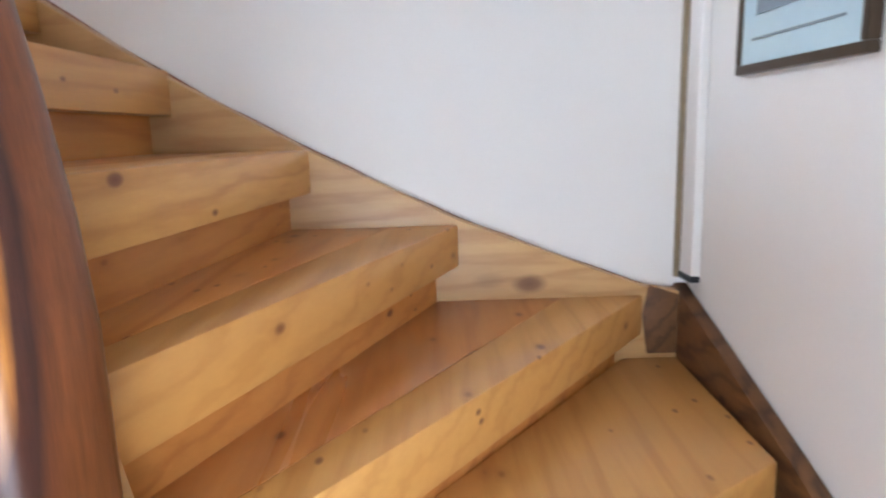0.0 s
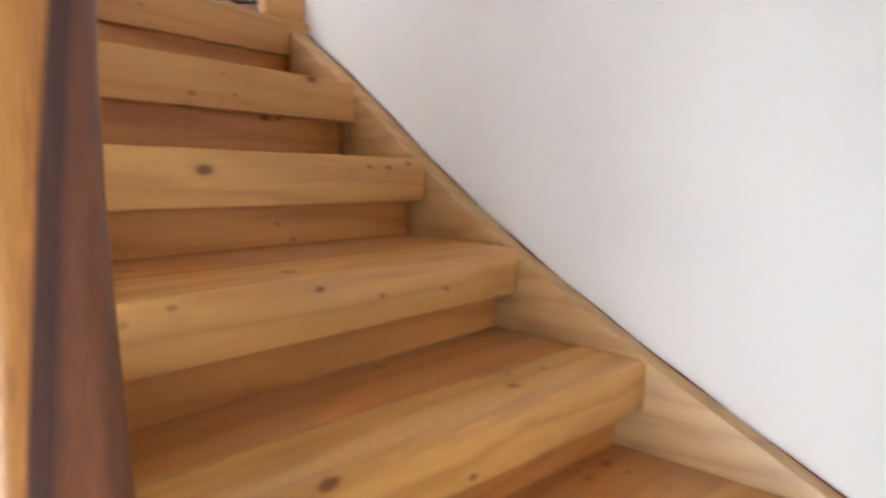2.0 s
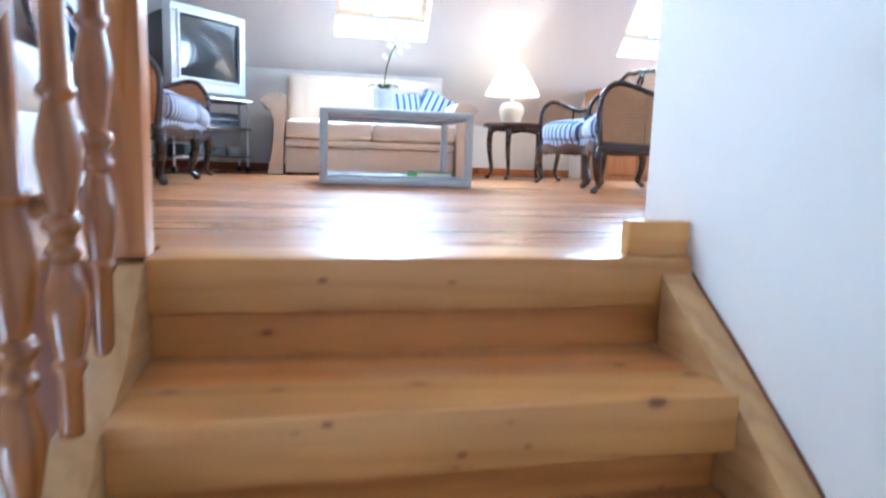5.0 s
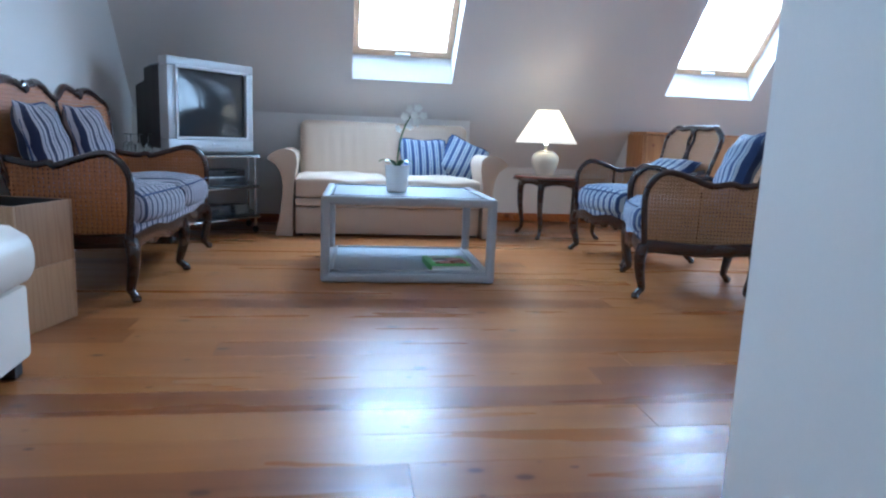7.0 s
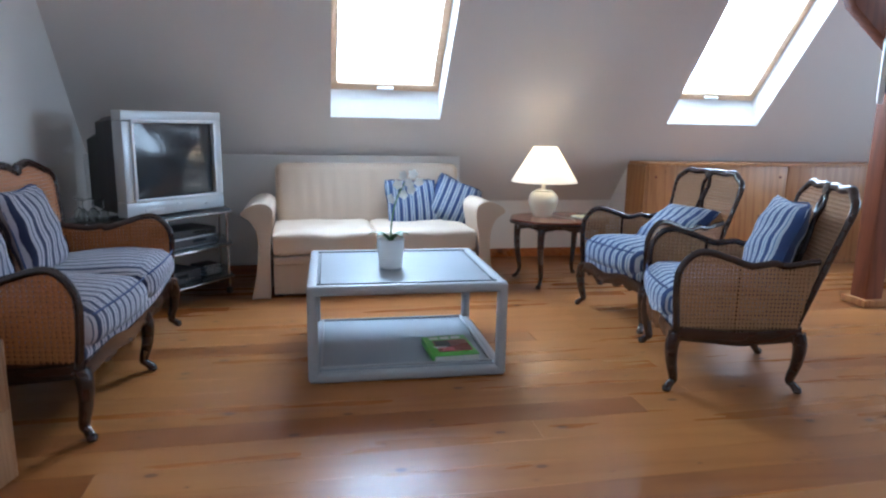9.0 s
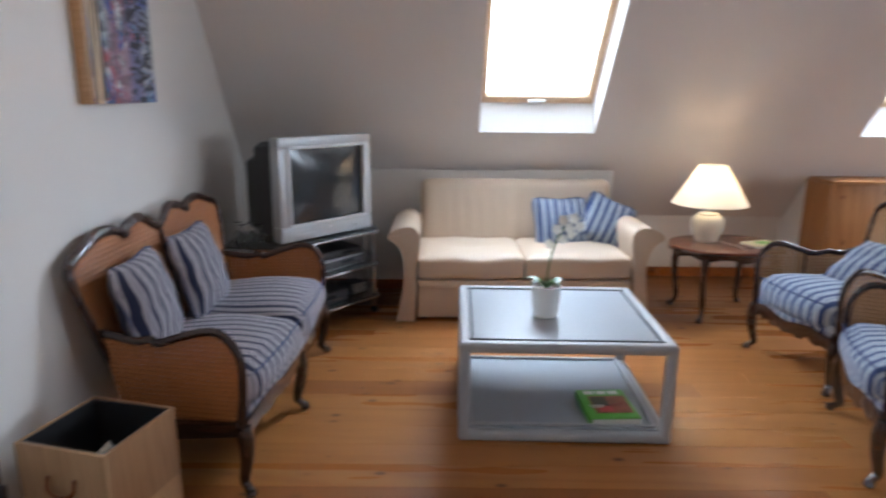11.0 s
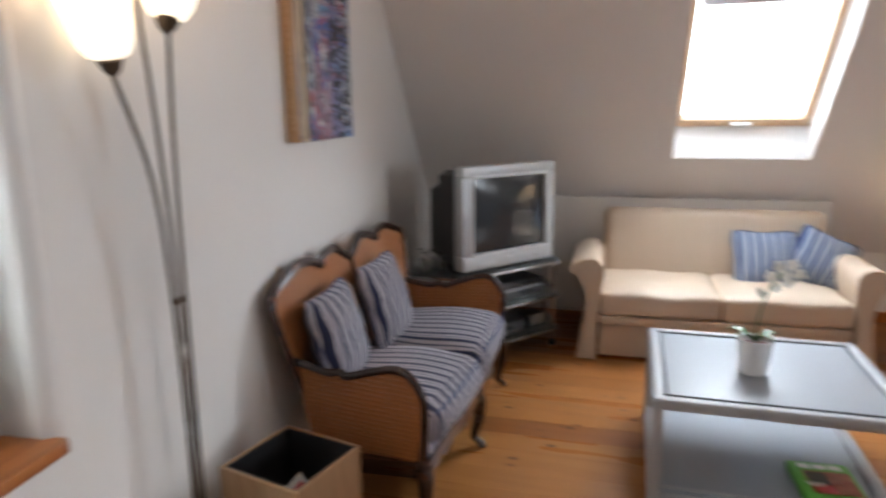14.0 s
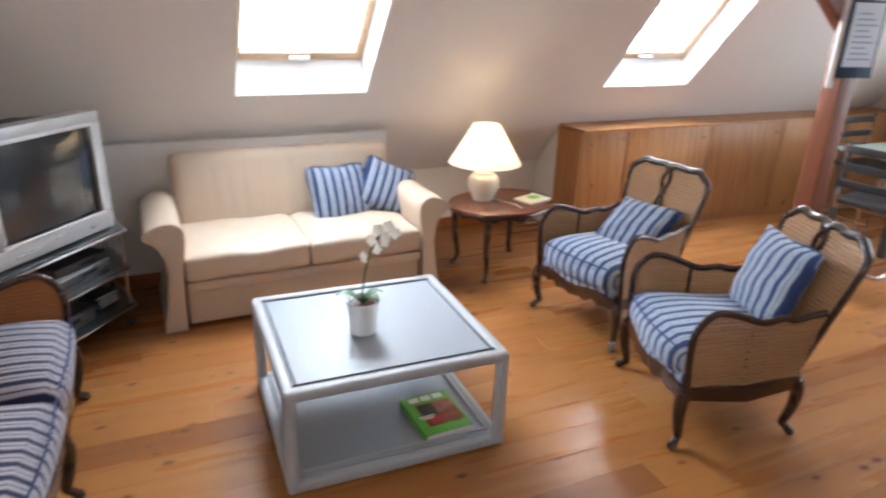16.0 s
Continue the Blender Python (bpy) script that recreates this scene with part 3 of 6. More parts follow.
for i, (l, r) in enumerate(NOSE):
    z = -RISE * i + (0.026 if i == 7 else 0)
    d = Vector((r[1] - l[1], -(r[0] - l[0]))).normalized() * -1
    if i == 0:
        poly = [l, r, (1.034, 0.14), (-0.005, 0.14)]
    else:
        pl, pr = NOSE[i - 1]
        e = Vector((pr[1] - pl[1], -(pr[0] - pl[0]))).normalized() * -0.058
        if i == 7:
            poly = [l, r, (0.965, -1.972), (0.965, -1.885 + e.y), (pl[0] + e.x, pl[1] + e.y)]
        else:
            poly = [l, r, (min(0.965, pr[0] + e.x), pr[1] + e.y), (pl[0] + e.x, pl[1] + e.y)]
    if i in (0, 7):
        part("tread", prism(poly, z - LIP, z, 2, 0.007), STAIR_X, stairs)
    else:
        ml = (l[0] + (poly[3][0] - l[0]) * 0.46, l[1] + (poly[3][1] - l[1]) * 0.46)
        mr = (r[0] + (poly[2][0] - r[0]) * 0.40, r[1] + (poly[2][1] - r[1]) * 0.40)
        part("tread", prism([l, r, mr, ml], z - LIP, z, 2, 0.004), STAIR_X, stairs)
        part("tread", prism([ml, mr, poly[2], poly[3]], z - LIP, z - 0.0006, 2, 0.0008), TREAD_X, stairs)
    if i < len(NOSE) - 1:
        s = 0.03 if i == 0 else 0.052
        a, c = (l[0] + d.x * s, l[1] + d.y * s), (r[0] + d.x * s, r[1] + d.y * s)
        e, f = (c[0] + d.x * 0.02, c[1] + d.y * 0.02), (a[0] + d.x * 0.02, a[1] + d.y * 0.02)
        part("riser", prism([a, c, e, f], z - RISE - 0.004, z - LIP + 0.003), RISER_X, stairs)

structure("wall_under_stairs", prism([(0.02, -0.28), (-0.45, -0.62), (-0.85, -1.07), (-1.0, -1.35), (-1.0, -2.6), (0.02, -2.6)], -0.054, -0.012, 0), PLASTER, "white panel closing the side of the stairs")
# wall-side string, string across the foot, and the inner string
ups = [(n[1][1], -RISE * i + (-0.034, -0.030, -0.027, -0.018, -0.003, 0.012, 0.022)[i]) for i, n in enumerate(NOSE[:7])]
line = [(p[0], p[1]) for p in ups] + [(-1.99, -1.105)]
ws_b = prism(line + [(-1.99, -1.5), (-1.4, -1.35), (-0.5, -0.75), (0.0, -0.3)], 0.966, 1.006, 0, 0.003)
for v in ws_b.verts:
    if v.co.x > 0.99:
        v.co.x += 0.0157 * (v.co.y + 1.95)
part("wall_string", ws_b, STRINGER, stairs, "scuffed pine wall string")
part("gap_line", tube([(1.0065 + 0.0157 * (p[0] + 1.95) - 0.002, p[0], p[1] + 0.001 + 0.0015 * math.sin(31 * p[0])) for p in spline(line, 8)], 0.0032, 6), BEAM_WOOD, stairs, "dark uneven gap between string and wall")
low = [(1.006, -1.09), (0.44, -1.275), (-0.06, -1.46), (-0.34, -1.65), (-0.59, -1.83), (-0.82, -2.01)]
part("wall_string", prism(low + [(-0.82, -2.35), (-0.3, -2.0), (0.5, -1.6), (1.006, -1.5)], -2.008, -1.974, 1, 0.004), STAINED, stairs, "dark stained wall string")
part("stained_end", prism([(-1.973, -1.110), (-1.90, -1.085), (-1.885, -1.16), (-1.90, -1.26), (-1.973, -1.26)], 0.9635, 0.9665, 0, 0.001), STAINED, stairs, "dark stained worn end of the string")
inn = []
for i, n in enumerate(NOSE[:7]):
    y0 = n[0][1]
    inn += [(y0 + 0.045, -RISE * i - 0.004), (y0 - 0.02, -RISE * i - 0.012)]
    if i < 6:
        y1 = NOSE[i + 1][0][1]
        inn += [(y0 - 0.5 * (y0 - y1), -RISE * (i + 0.5) - 0.05)]
part("inner_string", prism(inn[:-1] + [(-1.09, -1.14), (-1.09, -1.45), (-0.85, -1.05), (-0.45, -0.6), (0.045, -0.3)], -0.062, -0.001, 0, 0.006), STRINGER, stairs, "pale pine inner string")

# ---- daylight through the openings ----
for s, watts in ((SKY_1, 72), (SKY_2, 52)):
    zc = (s[2] + s[3]) / 2
    p = Vector(((s[0] + s[1]) / 2, slope_y(zc), zc)) + SLOPE_OUT * (SKIN + 0.12)
    window_light("skylight_daylight", look(p, p - SLOPE_OUT), s[1] - s[0], (s[3] - s[2]) * SL, watts)
p = M_WEST @ Vector((-0.445, 1.46, 0.34))
window_light("window_daylight", look(p, p - W_DIR), 0.8, 1.25, 14, spread=165)
# bluish fill for the stairs through the added, unseen window
p = M_WEST @ Vector((-2.58, -0.98, 0.34))
window_light("stairwell_daylight", look(p, p - W_DIR), 0.7, 1.0, 3, (0.75, 0.87, 1.0))

# fill light through the added end window
window_light("end_window_daylight", look((EAST_X + 0.3, 2.1, 1.45), (EAST_X - 1, 2.1, 1.45)), 2.5, 1.2, 42)

# bright overcast sky close outside the openings
SKYLIGHT_GLOW = backdrop_sky("overcast_sky", 3.0)
def sky_sheet(center, inward, w, h):
    b = bmesh.new()
    bmesh.ops.create_grid(b, x_segments=1, y_segments=1, size=0.5)
    bmesh.ops.transform(b, matrix=look(center, center + inward) @ Matrix.Diagonal((w, h, 1, 1)), verts=b.verts)
    tagged(mesh_object("backdrop", b, SKYLIGHT_GLOW), "plain white overcast sky outside the windows", "", "", "structure")

for s in (SKY_1, SKY_2):
    zc = (s[2] + s[3]) / 2
    c = Vector(((s[0] + s[1]) / 2, slope_y(zc), zc)) + SLOPE_OUT * 1.25
    sky_sheet(c, -SLOPE_OUT, 4.0, 4.0)
sky_sheet(M_WEST @ Vector((-0.445, 1.46, 1.0)), -W_DIR, 3.6, 3.2)
sky_sheet(M_WEST @ Vector((-2.58, -0.98, 1.0)), -W_DIR, 2.4, 1.6)
sky_sheet(Vector((EAST_X + 1.1, 2.1, 1.45)), Vector((-1, 0, 0)), 5.0, 3.2)

# ---- handrail, newel and balusters ----
RX = -0.038
def rail_z(y):
    return 0.72 + 0.755 * (y - 0.02)

balustrade = thing("stair_balustrade", Matrix(), "varnished wooden stair balustrade with turned balusters", "balustrade")
post = part("newel_post", box((0.068, 0.068, 1.03), (-0.034, 0.036, 0.512), 0.006), POST_WOOD, balustrade, "square honey-coloured pine newel post")
part("newel_cap", lathe([(0.03, 1.028), (0.045, 1.035), (0.045, 1.055), (0.02, 1.075), (0.001, 1.08)], 16, m=Matrix.Translation((-0.034, 0.036, 0))), POST_WOOD, balustrade)
sec = [(0.030, -0.032), (0.034, -0.005), (0.036, 0.012), (0.026, 0.030), (0.0, 0.036), (-0.026, 0.030), (-0.036, 0.012), (-0.034, -0.005), (-0.030, -0.032)]
run = [(RX, 0.0, rail_z(0.0)), (RX, -0.35, rail_z(-0.35)), (RX, -0.7, rail_z(-0.7)), (RX - 0.006, -0.93, rail_z(-0.93)), (RX - 0.010, -0.985, rail_z(-0.985))]
part("handrail", sweep(run, sec), RAIL_WOOD, balustrade, "dark varnished moulded handrail")
sq = [(math.copysign(abs(math.cos(u)) ** 0.55, math.cos(u)), math.copysign(abs(math.sin(u)) ** 0.55, math.sin(u))) for u in [2 * math.pi * (k + 0.5) / 28 for k in range(28)]]
def newel(z0, z1, r0, r1):
    """The post bows out towards its foot."""
    n = 16
    line, wide = [], []
    for k in range(n + 1):
        z = z0 + (z1 - z0) * k / n
        u = min(1.0, max(0.0, (-z - 0.30) / 0.6))
        u = u * u * (3 - 2 * u)
        line.append((-0.062 - 0.015 * u, -0.978 - 0.055 * u, z))
        wide.append(r0 + (r1 - r0) * u)
    return sweep(line, [(0.5 * p[0], 0.5 * p[1]) for p in sq], up=(0.25, 1, 0), scales=wide)
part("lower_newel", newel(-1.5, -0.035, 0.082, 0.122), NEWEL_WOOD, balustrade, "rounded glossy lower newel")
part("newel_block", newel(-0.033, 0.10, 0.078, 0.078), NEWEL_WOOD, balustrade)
PROFILE = [(0.0135, 0.0), (0.0150, 0.02), (0.0165, 0.14), (0.0225, 0.150), (0.0225, 0.157), (0.0165, 0.165), (0.0215, 0.20), (0.0265, 0.235), (0.0265, 0.255), (0.0200, 0.285), (0.0150, 0.305),
           (0.0215, 0.313), (0.0235, 0.320), (0.0215, 0.327), (0.0160, 0.334), (0.0160, 0.346), (0.0235, 0.354), (0.0245, 0.362), (0.0220, 0.369), (0.0155, 0.376), (0.0210, 0.41), (0.0270, 0.450), (0.0270, 0.475),
           (0.0200, 0.515), (0.0165, 0.532), (0.0230, 0.541), (0.0230, 0.549), (0.0170, 0.557), (0.0155, 0.66), (0.0140, 0.80)]
for y in (-0.115, -0.268, -0.425, -0.575, -0.735, -0.885):
    i = max(k for k in range(7) if NOSE[k][0][1] >= y)
    y0, y1 = NOSE[i][0][1], NOSE[i + 1][0][1]
    zb = -RISE * (i + (y0 - y) / (y0 - y1)) - 0.055
    k = (rail_z(y) - 0.025 - zb) / 0.80
    part("baluster", lathe([(r, zb + h * k) for r, h in PROFILE], 18, m=Matrix.Translation((RX, y, 0))), BALUSTER_WOOD, balustrade)

structure("baseboard", box((0.135, 0.03, 0.070), (0.963, 0.030, 0.0365), 0.003), STAIR_X, "short pine skirting at the stair head")
WORN_STRIP = plain("worn_corner_strip", (0.24, 0.18, 0.11), 0.8, vary=0.4, grain=30)
structure("trim", prism([(0.997, -1.9865), (1.0095, -1.9865), (1.0095, -1.974), (1.002, -1.974)], -1.075, 0.6), WORN_STRIP, "worn vertical corner strip")

structure("pipe_casing", box((0.075, 0.022, 3.5), (0.9665, -1.9985, 0.69), 0.004), PLASTER, "white boxed casing in the corner of the stairs")
structure("casing_gap", box((0.078, 0.026, 0.014), (0.9665, -1.9965, -1.068), 0.003), BLACK, "black open end under the casing")
# small framed print on the wall at the foot of the stairs
def framed_print(m, w, h):
    t = thing("framed_print", m, "small framed print with pale blue mount on the stair wall", "picture")
    f = None
    for sx, sz, px, pz in ((w, 0.018, 0, 0.009), (w, 0.018, 0, h - 0.009), (0.018, h - 0.036, -w / 2 + 0.009, h / 2), (0.018, h - 0.036, w / 2 - 0.009, h / 2)):
        f = box((sx, 0.02, sz), (px, 0, pz), 0.003, bm=f)
    part("frame", f, BRONZE, t, "narrow dark bronze frame")
    part("mount", box((w - 0.03, 0.004, h - 0.03), (0, 0.004, h / 2)), PALE_BLUE, t, "pale blue mount")
    part("mount_line", box((w - 0.12, 0.003, 0.004), (0, 0.0075, 0.062)), GREY_BLUE, t)
    part("print", box((w - 0.15, 0.003, h - 0.17), (0, 0.0078, h / 2 + 0.02), 0.0), GREY_BLUE, t, "faded grey-blue print")
    return t

PALE_BLUE = plain("pale_blue_mount", (0.50, 0.64, 0.70), 0.6, vary=0.05)
GREY_BLUE = plain("grey_blue_print", (0.22, 0.27, 0.31), 0.6, vary=0.4, grain=25)
framed_print(pose(0.56, -1.998, -0.61, 0, 0, 0), 0.40, 0.5)

# ---- skylights ----
def skylight(s, name):
    x0, x1, z0, z1 = s
    w, v0, v1 = x1 - x0, z0 * SL, z1 * SL
    base = SLOPE_M @ Matrix.Translation(((x0 + x1) / 2, v0, 0))
    t = tagged(thing(name, base, "pine roof window with a white roller blind rail", "skylight"), kind="structure")
    h = v1 - v0
    lift = 0.10
    d = SKIN - 0.03
    # sloped lower reveal board
    part("window_sill", prism([(0.002, 0.004), (lift, d), (lift - 0.02, d + 0.02), (0.001, d + 0.02)], -w / 2 + 0.002, w / 2 - 0.002, 0), REVEAL, t, "white lower reveal")
    f = None
    a, b = lift + 0.0, h - 0.055
    for sx, sv, px, pv in ((w - 0.004, 0.055, 0, a + 0.0275), (w - 0.004, 0.055, 0, b - 0.0275), (0.05, b - a - 0.11, -w / 2 + 0.027, (a + b) / 2), (0.05, b - a - 0.11, w / 2 - 0.027, (a + b) / 2)):
        f = box((sx, sv, 0.05), (px, pv, d), 0.004, bm=f)
    part("window_frame", f, PINE_FRAME, t, "varnished pine sash")
    p = part("pane", box((w - 0.1, b - a - 0.1, 0.008), (0, (a + b) / 2, d + 0.01)), CLEAR, t)
    p.visible_shadow = False
    part("handle", box((0.12, 0.02, 0.03), (0.0, a + 0.03, d - 0.04), 0.008), WHITE_PVC, t, "white plastic ventilation handle")
    part("blind_rail", box((w - 0.12, 0.05, 0.025), (0, b - 0.085, d - 0.03), 0.006), LIGHT_SILVER, t, "pale grey blind cassette")
    return t

skylight(SKY_1, "window_1")
skylight(SKY_2, "window_2")

# ---- window in the gable wall ----
def casement(m):
    t = tagged(thing("window_3", m, "white plastic two-sash window with bright daylight outside", "window"), kind="structure")
    u0, u1 = WIN_U
    v0, v1 = WIN_Z
    w = 0.12
    f = None
    for su, sv, pu, pv in ((u1 - u0 - 0.004, 0.06, (u0 + u1) / 2, v0 + 0.032), (u1 - u0 - 0.004, 0.06, (u0 + u1) / 2, v1 - 0.032), (0.05, v1 - v0 - 0.13, u0 + 0.027, (v0 + v1) / 2), (0.05, v1 - v0 - 0.13, u1 - 0.027, (v0 + v1) / 2)):
        f = box((su, sv, 0.07), (pu, pv, w + 0.035), 0.004, bm=f)
    part("window_frame", f, WHITE_PVC, t)
    mid = -0.455
    for a, b in ((u0 + 0.054, mid - 0.002), (mid + 0.002, u1 - 0.054)):
        sash = None
        c, d = v0 + 0.066, v1 - 0.066
        for su, sv, pu, pv in ((b - a, 0.055, (a + b) / 2, c + 0.0275), (b - a, 0.055, (a + b) / 2, d - 0.0275), (0.055, d - c - 0.11, a + 0.0275, (c + d) / 2), (0.055, d - c - 0.11, b - 0.0275, (c + d) / 2)):
            sash = box((su, sv, 0.06), (pu, pv, w + 0.012), 0.006, bm=sash)
        for su, sv, pu, pv in ((b - a - 0.10, 0.008, (a + b) / 2, c + 0.056), (0.008, d - c - 0.11, a + 0.057, (c + d) / 2), (0.008, d - c - 0.11, b - 0.057, (c + d) / 2)):
            sash = box((su, sv, 0.03), (pu, pv, w + 0.012), 0.002, bm=sash)
        so = part("sash", sash, WHITE_PVC, t)
        gasket = None
        for su, sv, pu, pv in ((b - a - 0.115, 0.004, (a + b) / 2, c + 0.0625), (0.004, d - c - 0.13, a + 0.0635, (c + d) / 2), (0.004, d - c - 0.13, b - 0.0635, (c + d) / 2)):
            gasket = box((su, sv, 0.01), (pu, pv, w + 0.012), bm=gasket)
        part("gasket", gasket, BLACK, so, "black rubber glazing seal")
        pane = part("pane", box((b - a - 0.11, d - c - 0.11, 0.006), ((a + b) / 2, (c + d) / 2, w + 0.02)), CLEAR, so)
        pane.visible_shadow = False
    hz = 1.30
    hb = box((0.028, 0.07, 0.012), (mid + 0.03, hz, w - 0.024), 0.005)
    hb = box((0.02, 0.13, 0.018), (mid + 0.032, hz - 0.05, w - 0.048), 0.007, bm=hb)
    hb = box((0.018, 0.02, 0.03), (mid + 0.03, hz, w - 0.035), 0.004, bm=hb)
    part("handle", hb, WHITE_PVC, t, "white lever handle")
    return t

casement(M_WEST.copy())
edge = lathe([(0.032, WIN_Z[0] + 0.005), (0.032, 2.5)], 20, m=Matrix.Translation(M_WEST @ Vector((0.0, 0, 0.016))) )
structure("window_reveal_edge", edge, PLASTER, "rounded white plaster edge of the window reveal", True)
sill = prism([(-0.90, 0.118), (-0.02, 0.118), (-0.02, 0.0), (-0.012, -0.003), (-0.012, -0.038), (-0.022, -0.048), (-0.90, -0.048)], WIN_Z[0] - 0.026, WIN_Z[0] + 0.004, 2, 0.005)
for v in sill.verts:
    v.co = M_WEST @ Vector((v.co.x, v.co.z, v.co.y))
structure("window_sill_board", sill, SILL_WOOD, "varnished orange-brown wooden window sill")
lower = panel_with_holes(UNSEEN_WELL_WIN[0], UNSEEN_WELL_WIN[1], UNSEEN_WELL_WIN[2], UNSEEN_WELL_WIN[3], [(UNSEEN_WELL_WIN[0] + 0.06, UNSEEN_WELL_WIN[1] - 0.06, UNSEEN_WELL_WIN[2] + 0.06, UNSEEN_WELL_WIN[3] - 0.06)], 0.06, M_WEST @ Matrix.Translation((0, 0, 0.12)))
structure("window_4", lower, WHITE_PVC, "plain white frame of the unseen window added in the stairwell")


def lavender(m, seed, h):
    rnd = random.Random(seed)
    t = thing("potted_lavender", m, "lavender plant in a black plastic pot on the sill", "potted plant", "lavender pots on the sill")
    part("pot", lathe([(0.041, 0.0), (0.043, 0.004), (0.055, 0.095), (0.060, 0.097), (0.060, 0.106), (0.054, 0.106), (0.050, 0.085), (0.001, 0.085)], 24), BLACK, t, "black plastic pot")
    part("pot_rim", lathe([(0.0602, 0.1045), (0.0612, 0.106), (0.0602, 0.1075), (0.058, 0.107)], 24, cap=False), DARK_PLASTIC, t, "thin shiny rim ring")
    stems = None
    for i in range(30):
        a, q = rnd.uniform(0, 6.28), rnd.uniform(0.0, 0.035)
        hh = h * (rnd.uniform(0.7, 1.1) if i % 5 == 0 else rnd.uniform(0.18, 0.52))
        lean = rnd.uniform(0.15, 0.5)
        base = Vector((q * math.cos(a), q * math.sin(a), 0.084))
        tip = base + Vector((math.cos(a) * lean * hh * 0.5, math.sin(a) * lean * hh * 0.5, hh))
        mid = base.lerp(tip, 0.5) + Vector((rnd.uniform(-.008, .008), rnd.uniform(-.008, .008), 0))
        stems = tube(spline([base, mid, tip], 4), 0.0011, 5, bm=stems)
        for k in range(16):
            u = rnd.uniform(0.05, 0.98 if i % 5 else 0.45)
            p = base.lerp(tip, u)
            az = rnd.uniform(0, 6.28)
            d = Vector((math.cos(az), math.sin(az), rnd.uniform(0.5, 1.3))).normalized()
            ln = rnd.uniform(0.018, 0.036)
            sd = d.cross(Vector((0, 0, 1))).normalized() * 0.0021
            vs = [stems.verts.new(c) for c in (p - sd, p + d * ln * 0.5 - sd * 1.5, p + d * ln, p + d * ln * 0.5 + sd * 1.5, p + sd)]
            stems.faces.new(vs)
        if i % 5 == 0:
            flowers = None
            for k in range(16):
                u = k / 16
                az = rnd.uniform(0, 6.28)
                p = tip + Vector((0, 0, 0.045 * u)) + Vector((math.cos(az), math.sin(az), 0)) * (0.010 * (1 - 0.5 * u))
                flowers = box((0.008, 0.008, 0.008), (0, 0, 0), 0.002, 1, bm=flowers, m=Matrix.Translation(p) @ Euler((rnd.uniform(0, 3), rnd.uniform(0, 3), 0)).to_matrix().to_4x4())
            part("flower_spike", flowers, LAVENDER, t, "faded blue-violet flower spike", False)
    tagged(part("foliage", stems, PALE_LEAF, t, "narrow grey-green leaves", False), kind="stuff")
    return t

for k, (u, w, h) in enumerate(((-0.385, 0.018, 0.24), (-0.25, 0.028, 0.27), (-0.72, 0.012, 0.26))):
    lavender(Matrix.Translation(M_WEST @ Vector((u, WIN_Z[0] + 0.0045, w))), 5 + k, h)

# ---- floor lamp with three stems ----
def floor_lamp(m):
    t = thing("floor_lamp", m, "dark bronze floor lamp with three lit glass tulip shades", "floor lamp")
    part("base", lathe([(0.076, 0.0), (0.080, 0.006), (0.076, 0.016), (0.035, 0.026), (0.02, 0.045), (0.012, 0.05)], 28), BRONZE, t)
    heads = ((0.0, -0.15, 1.60), (-0.015, -0.03, 1.80), (0.030, 0.020, 1.705))
    for i, (hx, hy, hz) in enumerate(heads):
        o = (-0.012, 0.0, 0.012)[i]
        line = spline([(o * .5, o, 0.04), (o * .5, o * 1.1, 0.55), (o * .5, o * 1.5, 1.0), (hx * 0.5, o * 1.3 + (hy - o) * 0.30, 1.0 + (hz - 1.0) * 0.55), (hx, hy, hz - 0.02)], 8)
        part("stem", tube(line, 0.0055, 8), BRONZE, t)
        ax = Matrix.Translation((hx, hy, hz)) @ Euler((radians((12, 2, -14)[i]), radians(0), 0)).to_matrix().to_4x4()
        part("lamp_holder", lathe([(0.006, -0.035), (0.02, -0.02), (0.028, 0.0), (0.02, 0.012)], 16, m=ax), BRONZE, t)
        tulip = lathe([(0.018, 0.002), (0.042, 0.010), (0.058, 0.036), (0.065, 0.072), (0.070, 0.108), (0.080, 0.138), (0.0775, 0.1385), (0.067, 0.108), (0.062, 0.072), (0.055, 0.038), (0.040, 0.014), (0.014, 0.006)], 40, cap=False)
        for v in tulip.verts:
            k = max(0.0, (v.co.z - 0.09) / 0.05)
            v.co.z += 0.008 * k * math.cos(8 * math.atan2(v.co.y, v.co.x))
        bmesh.ops.transform(tulip, matrix=ax, verts=tulip.verts)
        part("shade", tulip, OPAL, t, "lit white opal glass tulip shade")
        part("bulb", lathe([(0.001, 0.02), (0.014, 0.03), (0.02, 0.055), (0.014, 0.078), (0.001, 0.086)], 14, m=ax), BULB, t)
        lamp = new("floor_lamp_light", bpy.data.lights.new("floor_lamp_light", 'POINT'))
        lamp.data.energy, lamp.data.color, lamp.data.shadow_soft_size = 3.4, (1.0, 0.66, 0.36), 0.075
        lamp.location = m @ ax @ Vector((0, 0, 0.135))
    part("joint_clip", box((0.02, 0.05, 0.012), (0, 0, 1.005), 0.004), BRONZE, t)
    part("switch", box((0.03, 0.03, 0.06), (0.012, 0.0, 0.36), 0.008), BLACK, t, "black cord switch")
    part("cord", tube(spline([(0.02, 0.0, 0.34), (0.03, 0.05, 0.25), (0.0, 0.09, 0.20), (-0.02, 0.10, 0.12), (0.02, 0.16, 0.006), (0.0, 0.3, 0.005)], 6), 0.003, 6), BLACK, t)
    return t

OPAL = glow("lit_opal_glass", (1.0, 0.86, 0.66), 1.5)
BULB = glow("warm_bulb", (1.0, 0.8, 0.55), 12)
